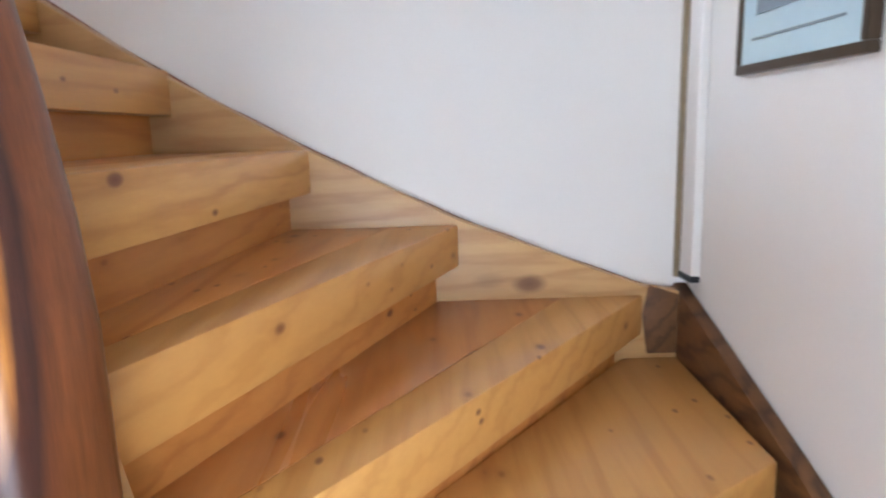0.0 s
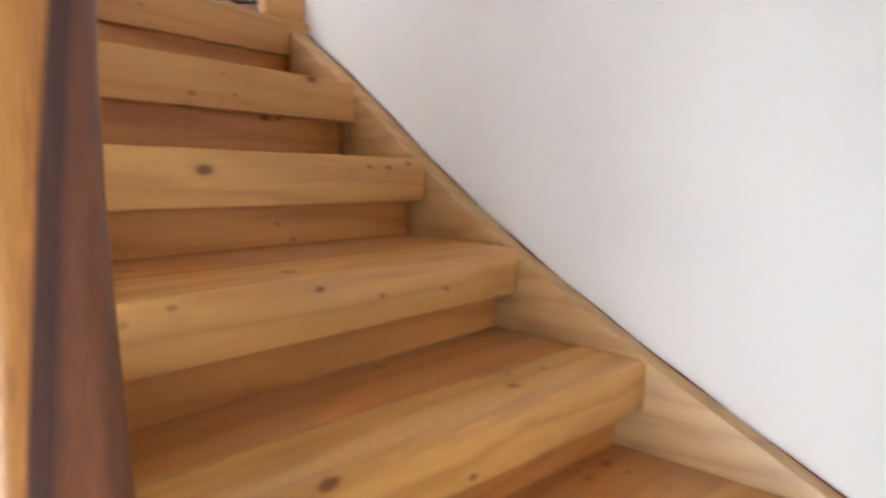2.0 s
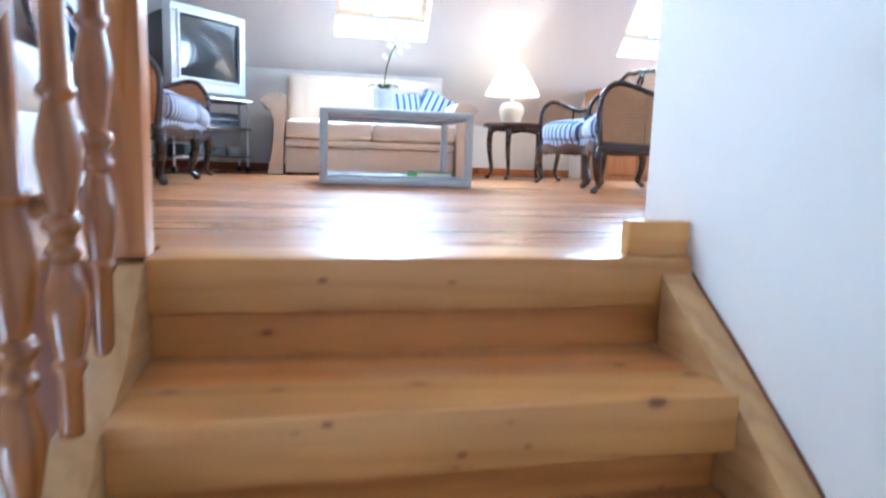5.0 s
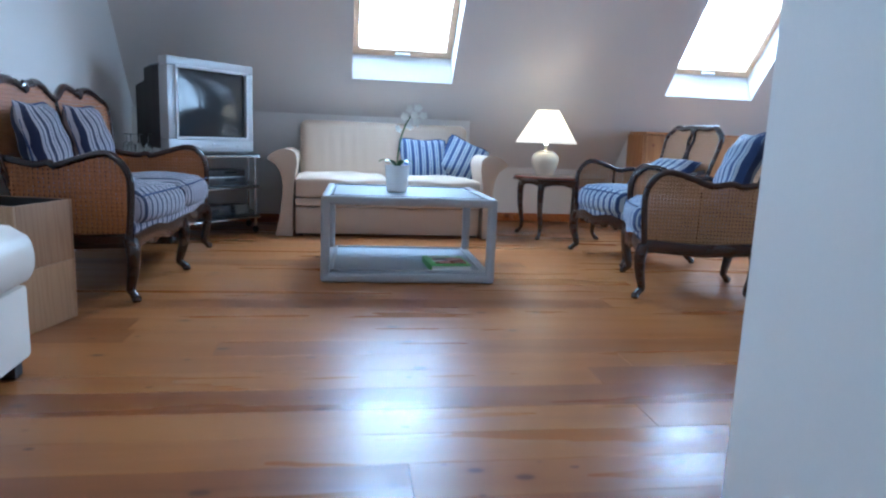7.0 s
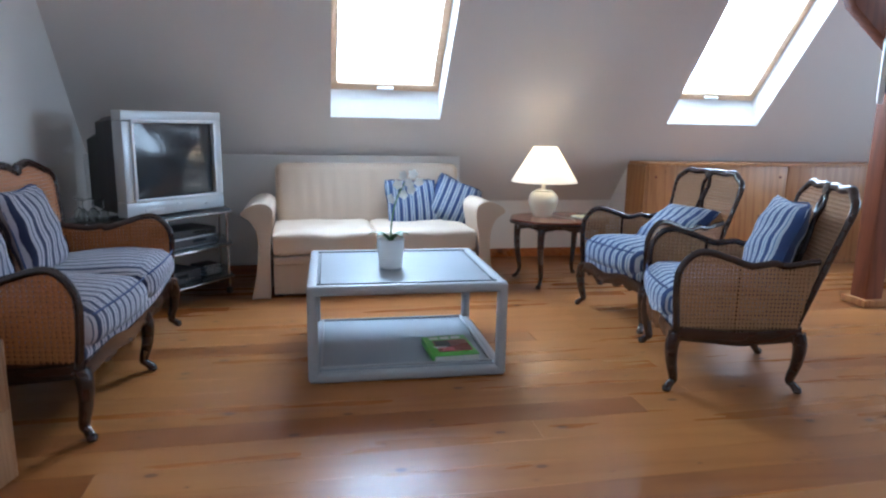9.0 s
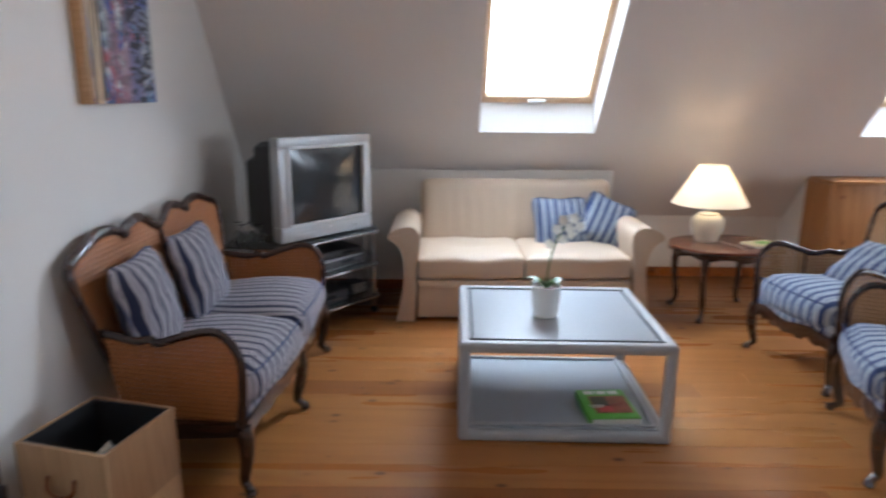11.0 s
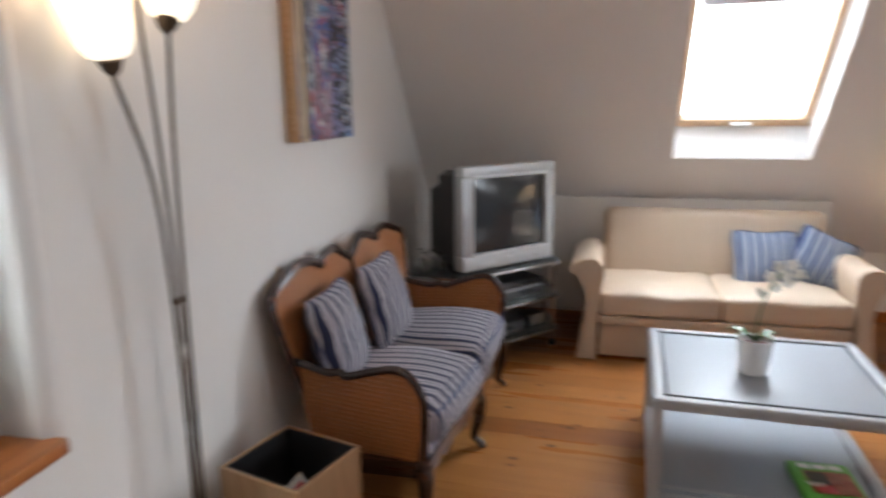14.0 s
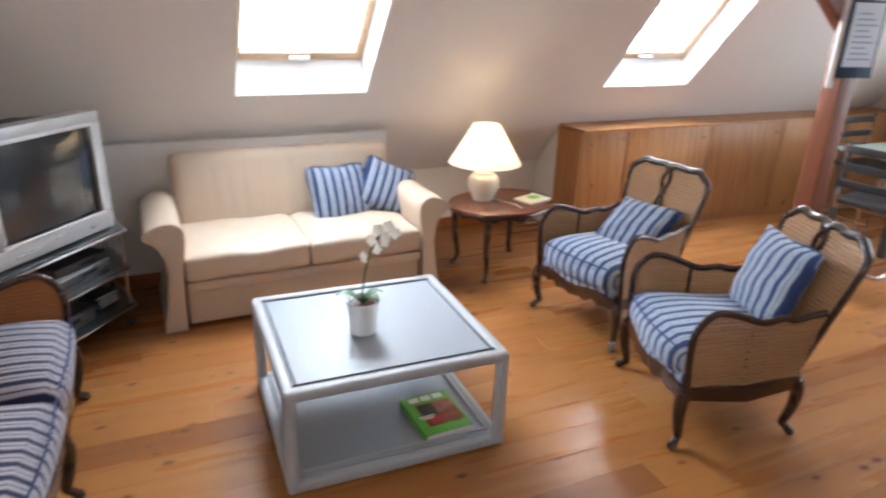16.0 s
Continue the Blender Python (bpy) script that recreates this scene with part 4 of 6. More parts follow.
floor_lamp(pose(-0.905, 1.662, 0.0))

# ---- canvas on the gable wall ----
art = thing("abstract_painting", M_WEST @ Matrix.Translation((1.545, 1.365, -0.002)), "unframed abstract canvas in blue, red and white", "painting")
part("stretcher", box((0.61, 0.70, 0.045), (0, 0.35, -0.0235), 0.003), BAMBOO, art, "bare pine stretcher sides")
part("canvas", box((0.585, 0.702, 0.005), (0.014, 0.35, -0.0488), 0.002), painted_canvas("abstract_paint"), art)

CREAM_STRIP = plain("cream_paint", (0.62, 0.46, 0.30), 0.6, vary=0.12, grain=30)
part("painted_strip", box((0.075, 0.70, 0.003), (-0.24, 0.351, -0.0520), 0.001), CREAM_STRIP, art, "cream painted strip")
for k, x in enumerate((-0.262, -0.222, -0.196)):
    line = spline([(x + 0.006 * math.sin(5 * j + 2 * k), 0.012 + 0.0845 * j, -0.0538) for j in range(9)], 3)
    part("painted_line", sweep(line, [(0.0045, -0.001), (0.0045, 0.001), (-0.0045, 0.001), (-0.0045, -0.001)], up=(0, 0, 1)), BLACK, art, "wavering black painted line")

# ---- bamboo paper bin ----
def paper_box(m):
    t = thing("waste_box", m, "square bamboo storage box with black lining and rope handle", "storage box")
    w, h, th = 0.30, 0.455, 0.012
    for sx, sy, px, py in ((w, th, 0, -w / 2 + th / 2), (w, th, 0, w / 2 - th / 2), (th, w - 2 * th - 0.002, -w / 2 + th / 2, 0), (th, w - 2 * th - 0.002, w / 2 - th / 2, 0)):
        part("side_panel", box((sx, sy, h * 0.5 - 0.001), (px, py, h * 0.25), 0.002), BAMBOO, t)
        part("side_panel", box((sx, sy, h * 0.5 - 0.001), (px, py, h * 0.75), 0.002), BAMBOO, t)
    for sx, sy, px, py in ((w - 2 * th - .004, 0.004, 0, -w / 2 + th + 0.004), (w - 2 * th - .004, 0.004, 0, w / 2 - th - 0.004), (0.004, w - 2 * th - .014, -w / 2 + th + 0.004, 0), (0.004, w - 2 * th - .014, w / 2 - th - 0.004, 0)):
        part("lining", box((sx, sy, h - 0.02), (px, py, h / 2 + 0.008)), BLACK, t, "black cloth lining")
    part("bottom", box((w - 0.03, w - 0.03, 0.004), (0, 0, 0.012)), BLACK, t, "black cloth bottom")
    part("handle", tube(spline([(-0.045, -w / 2 - 0.004, 0.37), (-0.04, -w / 2 - 0.014, 0.33), (0, -w / 2 - 0.016, 0.315), (0.04, -w / 2 - 0.014, 0.33), (0.045, -w / 2 - 0.004, 0.37)], 6), 0.006, 8), RAIL_WOOD, t, "brown rope handle")
    return t

paper_box(pose(-0.735, 1.885, 0.0005, 0, 0, -14))
mag = thing("leaflet", pose(-0.69, 1.87, 0.28, 0, 55, 0), "folded red and white leaflet sticking out of the box", "leaflet")
part("sheet", box((0.20, 0.16, 0.006), (0, 0, 0), 0.001), PAPER, mag)
part("red_print", box((0.12, 0.12, 0.002), (-0.02, 0, 0.0045), 0), plain("red_print", (0.5, 0.05, 0.05), 0.5, vary=0.4, grain=30), mag)

# ---- soft shapes ----
def soft_block(sx, sy, sz, e=0.28, puff=0.0, n=10, top_only=False):
    """An upholstered block: a box with generously rounded edges and swollen faces, centred on the origin."""
    b = bmesh.new()
    bmesh.ops.create_cube(b, size=2)
    bmesh.ops.subdivide_edges(b, edges=list(b.edges), cuts=n, use_grid_fill=True)
    r = e * min(sx, sy, sz) / 2 * 2
    for v in b.verts:
        p = v.co.copy()
        q = Vector((p.x * sx / 2, p.y * sy / 2, p.z * sz / 2))
        inner = Vector((max(-sx / 2 + r, min(sx / 2 - r, q.x)), max(-sy / 2 + r, min(sy / 2 - r, q.y)), max(-sz / 2 + r, min(sz / 2 - r, q.z))))
        d = q - inner
        if d.length > 1e-6:
            q = inner + d.normalized() * r
        if puff:
            q.z += (1 if p.z > 0 else (0 if top_only else -1)) * puff * max(0, (1 - p.x ** 2)) ** 0.6 * max(0, (1 - p.y ** 2)) ** 0.6 * abs(p.z)
        v.co = q
    return b


def pillow(sx, sy, thick, n=14):
    """A square scatter cushion with pinched corners, lying in x, y."""
    b = bmesh.new()
    grid = {}
    for side in (1, -1):
        for i in range(n + 1):
            for j in range(n + 1):
                u, v = 2 * i / n - 1, 2 * j / n - 1
                if side < 0 and (i in (0, n) or j in (0, n)):
                    grid[(side, i, j)] = grid[(1, i, j)]
                    continue
                h = thick / 2 * ((1 - u * u) * (1 - v * v)) ** 0.42
                pin = 1 - 0.07 * (1 - abs(u * v)) * max(abs(u), abs(v)) ** 4
                grid[(side, i, j)] = b.verts.new((u * sx / 2 * pin, v * sy / 2 * pin, side * h + 0.004 * math.sin(9 * u + 3 * v)))
        for i in range(n):
            for j in range(n):
                f = [grid[(side, i, j)], grid[(side, i + 1, j)], grid[(side, i + 1, j + 1)], grid[(side, i, j + 1)]]
                b.faces.new(f if side > 0 else f[::-1])
    return b


def scatter_cushion(m, mat, s, label, group=""):
    t = thing("cushion", m, label, "cushion", group)
    part("cover", pillow(s, s, 0.15), mat, t)
    k = s / 2 * 0.945
    part("piping", tube(spline([(-k, -k, 0), (0, -k * 0.985, 0), (k, -k, 0), (k * 0.985, 0, 0), (k, k, 0), (0, k * 0.985, 0), (-k, k, 0), (-k * 0.985, 0, 0), (-k, -k, 0)], 4), 0.004, 6), PIPING, t, "navy corded edge")
    return t

PIPING = plain("navy_piping", (0.03, 0.05, 0.14), 0.8)


# ---- carved cane seats ----
def cabriole(x, y, ox, oy, top, r=0.028):
    """A curved leg: knee out, ankle in, toe out, in the direction ox, oy."""
    line = spline([(x, y, top), (x + ox * 0.016, y + oy * 0.016, top * 0.80), (x + ox * 0.010, y + oy * 0.010, top * 0.5), (x - ox * 0.010, y - oy * 0.010, top * 0.20), (x + ox * 0.004, y + oy * 0.004, 0.035), (x + ox * 0.024, y + oy * 0.024, 0.016), (x + ox * 0.032, y + oy * 0.032, 0.012)], 4)
    n = len(line)
    sc = []
    for i in range(n):
        u = i / (n - 1)
        sc.append(1.22 - 0.67 * min(1, u / 0.62) if u < 0.62 else 0.55 + 0.15 * (u - 0.62) / 0.38)
    b = sweep(line, circle(r, 10), up=(ox, oy, 0.01), scales=sc)
    return lathe([(0.001, 0.0), (0.016, 0.002), (0.021, 0.011), (0.016, 0.023), (0.001, 0.028)], 10, bm=b, m=Matrix.Translation((x + ox * 0.026, y + oy * 0.026, 0)))


def crest(w, base, n=1):
    """Outline of a shaped back, from its lower corner on one side over the top to the other: (across, up) pairs."""
    pts = [(-w * 0.86, 0.0), (-w * 0.97, base * 0.5), (-w * 1.05, base * 0.86), (-w * 1.02, base * 0.97), (-w * 0.90, base * 1.02)]
    step = 2 * w * 0.90 / n
    for k in range(n):
        a = -w * 0.90 + k * step
        if n == 1:
            pts += [(a + step * 0.10, base * 1.075), (a + step * 0.24, base * 1.062), (a + step * 0.40, base * 1.075), (a + step * 0.5, base * 1.055), (a + step * 0.60, base * 1.075), (a + step * 0.76, base * 1.062), (a + step * 0.90, base * 1.075)]
            continue
        pts += [(a + step * 0.22, base * 1.085), (a + step * 0.38, base * 1.075), (a + step * 0.5, base * 1.040), (a + step * 0.62, base * 1.075), (a + step * 0.78, base * 1.085)]
        if k < n - 1:
            pts.append((a + step, base * 0.975))
    pts += [(w * 0.90, base * 1.02), (w * 1.02, base * 0.97), (w * 1.05, base * 0.86), (w * 0.97, base * 0.5), (w * 0.86, 0.0)]
    return pts


def cane_seat(name, m, half, depth, label, category, group, seats=1, seat_mat=None, panel_label="woven cane side panel", lean=16, hgt=0.572, cane_mat=None):
    """Carved dark frame with cane sides and back; it faces local +x, its width lies along y."""
    t = thing(name, m, label, category, group)
    xf, xr, hr = depth / 2, -depth / 2, half - 0.07
    rail_top, z0 = 0.295, 0.225
    # seat frame: curved apron in front, sides, rear
    front = [Vector((xf + 0.035 * math.cos(k / 10 * math.pi - math.pi / 2), -half + k / 10 * 2 * half, 0.262 - 0.012 * math.cos(k / 10 * 2 * math.pi * (2 if seats == 1 else 3)))) for k in range(11)]
    front = spline([tuple(p) for p in front], 3)
    rail = [(0.016, -0.03), (0.020, 0.0), (0.016, 0.03), (-0.016, 0.03), (-0.016, -0.03)]
    part("apron", sweep(front, rail), DARK_WOOD, t, "carved dark front rail")
    for s in (-1, 1):
        part("side_rail", sweep([(xf, s * half, 0.262), ((xf + xr) / 2, s * (half + 0.005), 0.252), (xr, s * hr, 0.262)], rail), DARK_WOOD, t)
    part("rear_rail", sweep([(xr, -hr, 0.262), (xr, hr, 0.262)], rail), DARK_WOOD, t)
    part("seat_base", prism([(xf, -half + 0.01), (xf + 0.03, 0), (xf, half - 0.01), (xr + 0.01, hr - 0.01), (xr + 0.01, -hr + 0.01)], 0.27, 0.30), DARK_WOOD, t)
    # legs
    spots = [(xf, -half, 0.8, -0.6), (xf, half, 0.8, 0.6), (xr, -hr, -0.8, -0.6), (xr, hr, -0.8, 0.6)]
    if seats > 1:
        spots += [(xf + 0.03, 0.0, 1, 0)]
    for x, y, ox, oy in spots:
        part("leg", cabriole(x, y, ox, oy, 0.262), DARK_WOOD, t)
    # arms: shaped top rail with a cane panel under it
    for s in (-1, 1):
        prof = spline([(xf - 0.002, 0.27), (xf + 0.012, 0.42), (xf + 0.008, 0.53), (xf - 0.040, 0.600), (xf - 0.10, 0.617), (xf - 0.20, 0.590), (xf - 0.29, 0.560), (xr + 0.14, 0.572), (xr + 0.08, 0.562), (xr - 0.05, 0.585)], 5)
        def wide(x):
            u = max(0.0, min(1.0, (x - xr) / (xf - xr)))
            return s * (hr + (half - hr) * u + 0.012)
        line = [(p[0], wide(p[0]), p[1]) for p in prof]
        part("arm_rail", sweep(line, circle(0.0155, 10, 0.85), up=(0, s, 0)), DARK_WOOD, t, "carved dark arm rail")
        b = bmesh.new()
        lo = [(p[0], 0.285) for p in prof]
        for off in (-0.005, 0.005):
            vs = []
            for (x, z) in [(p[0], p[1]) for p in prof]:
                u = min(x, xf)
                vs.append((b.verts.new((u, wide(u) + off, z)), b.verts.new((max(u, xr + 0.012), wide(max(u, xr + 0.012)) + off, 0.284))))
            for k in range(len(vs) - 1):
                if (vs[k][0].co.x - vs[k + 1][0].co.x) > 1e-4:
                    b.faces.new((vs[k][0], vs[k + 1][0], vs[k + 1][1], vs[k][1]))
        part("side_panel", b, cane_mat or CANE, t, panel_label)
        if seats == 1:
            part("arm_brace", sweep([(xf - 0.25, wide(xf - 0.25) - s * 0.006, 0.29), (xf - 0.25, wide(xf - 0.25) - s * 0.006, 0.58)], circle(0.008, 6), up=(1, 0, 0)), DARK_WOOD, t)
    # raked back
    rake = radians(-lean)
    bm_m = Matrix.Translation((xr + 0.005, 0, 0.29)) @ Matrix(((math.cos(rake), 0, math.sin(rake), 0), (0, 1, 0, 0), (-math.sin(rake), 0, math.cos(rake), 0), (0, 0, 0, 1)))
    out = [(0.0, p[0], p[1]) for p in crest(half - (0.045 if seats == 1 else 0.02), hgt, seats)]
    sm = spline(out, 4)
    rim = sweep(sm, circle(0.0165, 10), up=(1, 0, 0), scales=[0.85 + 0.35 * max(0.0, (p[2] / hgt - 0.8) / 0.25) for p in sm])
    bmesh.ops.transform(rim, matrix=bm_m, verts=rim.verts)
    part("back_frame", rim, DARK_WOOD, t, "carved dark back frame with wavy crest")
    b = bmesh.new()
    for off in (-0.005, 0.005):
        vs = [b.verts.new((off, p[1], p[2])) for p in sm]
        b.faces.new(vs)
    bmesh.ops.triangulate(b, faces=list(b.faces))
    bmesh.ops.transform(b, matrix=bm_m, verts=b.verts)
    part("back_panel", b, cane_mat or CANE, t, "woven cane back")
    for k in range(seats):
        cy = (-1 + (2 * k + 1) / seats) * (half - 0.02) * 0.90
        for s in (-1, 1) if seats == 1 else ():
            strand = sweep(spline([(0.008, cy + s * 0.004, hgt * 1.03), (0.010, cy + s * 0.024, hgt * 0.92), (0.010, cy + s * 0.007, hgt * 0.78), (0.010, cy + s * 0.022, hgt * 0.6), (0.010, cy + s * 0.02, 0.05)], 5), circle(0.011, 8), up=(1, 0, 0))
            bmesh.ops.transform(strand, matrix=bm_m, verts=strand.verts)
            part("splat", strand, DARK_WOOD, t, "carved dark splat")
        shell = lathe([(0.001, 0.0), (0.032, 0.004), (0.026, 0.014), (0.001, 0.020)], 12, m=bm_m @ Matrix.Translation((0.008, cy, hgt * 1.045)) @ Euler((0, radians(90), 0)).to_matrix().to_4x4())
        part("carving", shell, DARK_WOOD, t, "carved shell ornament")
    if seats > 1:
        bar = sweep([(0.006, 0, hgt * 0.98), (0.006, 0, 0.03)], circle(0.012, 8), up=(1, 0, 0))
        bmesh.ops.transform(bar, matrix=bm_m, verts=bar.verts)
        part("back_divider", bar, DARK_WOOD, t)
    # upholstered front edge under the loose cushions
    edge_line = spline([(xf + 0.045 * math.cos(k / 8 * math.pi - math.pi / 2) - 0.012, -half + 0.03 + k / 8 * 2 * (half - 0.03), 0.306) for k in range(9)], 3)
    part("front_upholstery", sweep(edge_line, [(0.022 * math.cos(a), 0.032 * math.sin(a)) for a in [2 * math.pi * k / 12 for k in range(12)]]), seat_mat, t, "striped padded edge under the cushion")
    drop = [(p[0] + 0.012, p[1], 0.246 - 0.016 * math.cos(6 * math.pi * p[1] / half)) for p in edge_line]
    part("apron_carving", sweep(drop, [(0.008, -0.016), (0.012, 0.0), (0.008, 0.016), (-0.008, 0.016), (-0.008, -0.016)]), DARK_WOOD, t, "scalloped dark apron edge")
    # loose seat cushions
    for k in range(seats):
        wy = 2 * (half - 0.03) / seats
        cy = (-1 + (2 * k + 1) / seats) * (half - 0.03)
        c = soft_block(depth + 0.07, wy - 0.006, 0.15, 0.42, 0.028, 9, True)
        for v in c.verts:
            u = (v.co.x + depth / 2) / depth
            yy = v.co.y + cy
            v.co.x += 0.035 * max(0, u) * math.cos(yy / (half + 0.02) * math.pi / 2)
            v.co.z += 0.006 * math.sin(13 * v.co.x + 5 * v.co.y)
            v.co.y = yy * (1 - 0.16 * max(0, 1 - u) * (1 if seats == 1 else 0.5))
        bmesh.ops.transform(c, matrix=Matrix.Translation((0.0, 0, 0.378)), verts=c.verts)
        sc = part("seat_cushion", c, seat_mat, t, "plump striped seat cushion")
        lip = spline([((depth / 2 + 0.072) * 1.0, cy - wy / 2 + 0.03, 0.44), (depth / 2 + 0.085, cy, 0.445), (depth / 2 + 0.072, cy + wy / 2 - 0.03, 0.44)], 6)
        part("piping", tube([(p[0] - 0.045 + 0.028 * math.cos(p[1] / (half + 0.02) * math.pi / 2), p[1], p[2] + 0.002) for p in lip], 0.004, 6), PIPING, sc, "navy corded seam")
    return t

settee_m = pose(-0.632, 2.885, 0, 0, 0, -1.5)
cane_seat("settee", settee_m, 0.66, 0.46, "carved dark settee with cane sides and grey-blue striped cushions", "settee", "", 2, GREY_STRIPE_Y, lean=10, hgt=0.578)
chair_1 = pose(2.245, 2.513, 0, 0, 0, 161.3)
chair_2 = pose(2.365, 3.41, 0, 0, 0, 190)
cane_seat("armchair", chair_1, 0.31, 0.52, "carved dark armchair with cane sides and blue striped cushion", "armchair", "cane armchairs", 1, BLUE_STRIPE_Y, cane_mat=PALE_CANE)
cane_seat("armchair", chair_2, 0.30, 0.52, "carved dark armchair with cane sides, cushion slumped in it", "armchair", "cane armchairs", 1, BLUE_STRIPE_Y, cane_mat=PALE_CANE, hgt=0.555)

def on(m, x, y, z, rx, ry, rz):
    return m @ pose(x, y, z, rx, ry, rz)

# cushions on the seats
scatter_cushion(on(chair_1, -0.20, 0.02, 0.635, 0, 70, 0), BLUE_STRIPE_Y, 0.39, "blue and white striped cushion leaning in an armchair", "striped cushions")
scatter_cushion(on(chair_2, -0.15, 0.02, 0.535, 0, 34, 6), BLUE_STRIPE_Y, 0.39, "blue striped cushion slumped flat in an armchair", "striped cushions")
scatter_cushion(on(settee_m, -0.185, -0.42, 0.635, 0, 75, 4), GREY_STRIPE_Y, 0.38, "grey-blue striped cushion leaning on the settee back", "settee cushions")
scatter_cushion(on(settee_m, -0.185, 0.08, 0.635, 0, 74, 0), GREY_STRIPE_Y, 0.39, "grey-blue striped cushion leaning on the settee back", "settee cushions")

# ---- cream leather sofa ----
def leather_sofa(m):
    t = thing("sofa", m, "cream leather two-seat sofa bed with scrolled arms", "sofa")
    part("base", box((1.345, 0.62, 0.20), (0.79, 0.36, 0.115), 0.012), LEATHER, t)
    part("front_band", box((1.345, 0.05, 0.055), (0.79, 0.035, 0.247), 0.018), LEATHER, t, "padded front band with a seam")
    for k in (0, 1):
        c = soft_block(0.673, 0.67, 0.155, 0.24, 0.012, 11, True)
        for v in c.verts:
            v.co.z += 0.004 * math.sin(17 * v.co.x + 9 * v.co.y) + (0.010 * math.sin(24 * v.co.y) * math.exp(-((v.co.x - 0.05) / 0.1) ** 2) if k == 0 and v.co.z > 0 else 0)
        bmesh.ops.transform(c, matrix=Matrix.Translation((0.45 + 0.674 * k, 0.335, 0.352)), verts=c.verts)
        sc = part("seat_cushion", c, LEATHER, t)
    bk = soft_block(1.335, 0.17, 0.47, 0.35, 0.0, 44)
    for v in bk.verts:
        x = v.co.x
        dimple = -0.012 * math.exp(-(x / 0.016) ** 2)
        fold = 0.0045 * math.sin(x * 75 + 4 * v.co.z) * math.exp(-((x + 0.36) / 0.2) ** 2) * math.exp(-(v.co.z / 0.16) ** 2)
        if v.co.y < 0:
            v.co.y -= dimple + fold + 0.014 * (1 - (v.co.z / 0.24) ** 2)
    bmesh.ops.transform(bk, matrix=Matrix.Translation((0.793, 0.665, 0.595)) @ Euler((radians(-9), 0, 0)).to_matrix().to_4x4(), verts=bk.verts)
    part("backrest", bk, LEATHER, t, "creased leather backrest with a centre seam")
    for s in (0, 1):
        outer = spline([(0.098, 0.002), (0.100, 0.20), (0.106, 0.36), (0.122, 0.47), (0.130, 0.545), (0.112, 0.590), (0.070, 0.612), (0.015, 0.606), (-0.035, 0.582), (-0.062, 0.556), (-0.058, 0.540), (-0.020, 0.515), (0.014, 0.470), (0.034, 0.400), (0.036, 0.300), (0.018, 0.150), (-0.012, 0.002)], 4)
        pts = [((p[0] if s == 0 else 1.58 - p[0]), p[1]) for p in outer]
        b = prism(pts, 0.0, 0.68, 1)
        bmesh.ops.bevel(b, geom=[e for e in b.edges if abs(e.verts[0].co.y - e.verts[1].co.y) < 1e-5 and e.verts[0].co.y < 0.01], offset=0.012, segments=3, profile=0.6, affect='EDGES')
        ao = part("arm", b, LEATHER, t, "scrolled leather arm")
        part("piping", tube([(p[0], 0.003, p[1]) for p in pts], 0.005, 6), LEATHER, ao)
    for x in (0.15, 1.43):
        for y in (0.1, 0.58):
            part("foot", box((0.05, 0.05, 0.015), (x, y, 0.0078)), BLACK, t)
    return t

sofa_m = pose(0.005, 4.045, 0, 0, 0, 1.0)
leather_sofa(sofa_m)
scatter_cushion(on(sofa_m, 1.09, 0.47, 0.545, 64, 0, 4), BLUE_STRIPE_X, 0.38, "blue striped cushion propped on the leather sofa", "striped cushions")
scatter_cushion(on(sofa_m, 1.40, 0.47, 0.560, 62, 24, -10), BLUE_STRIPE_X, 0.345, "blue striped cushion tilted against the sofa arm", "striped cushions")

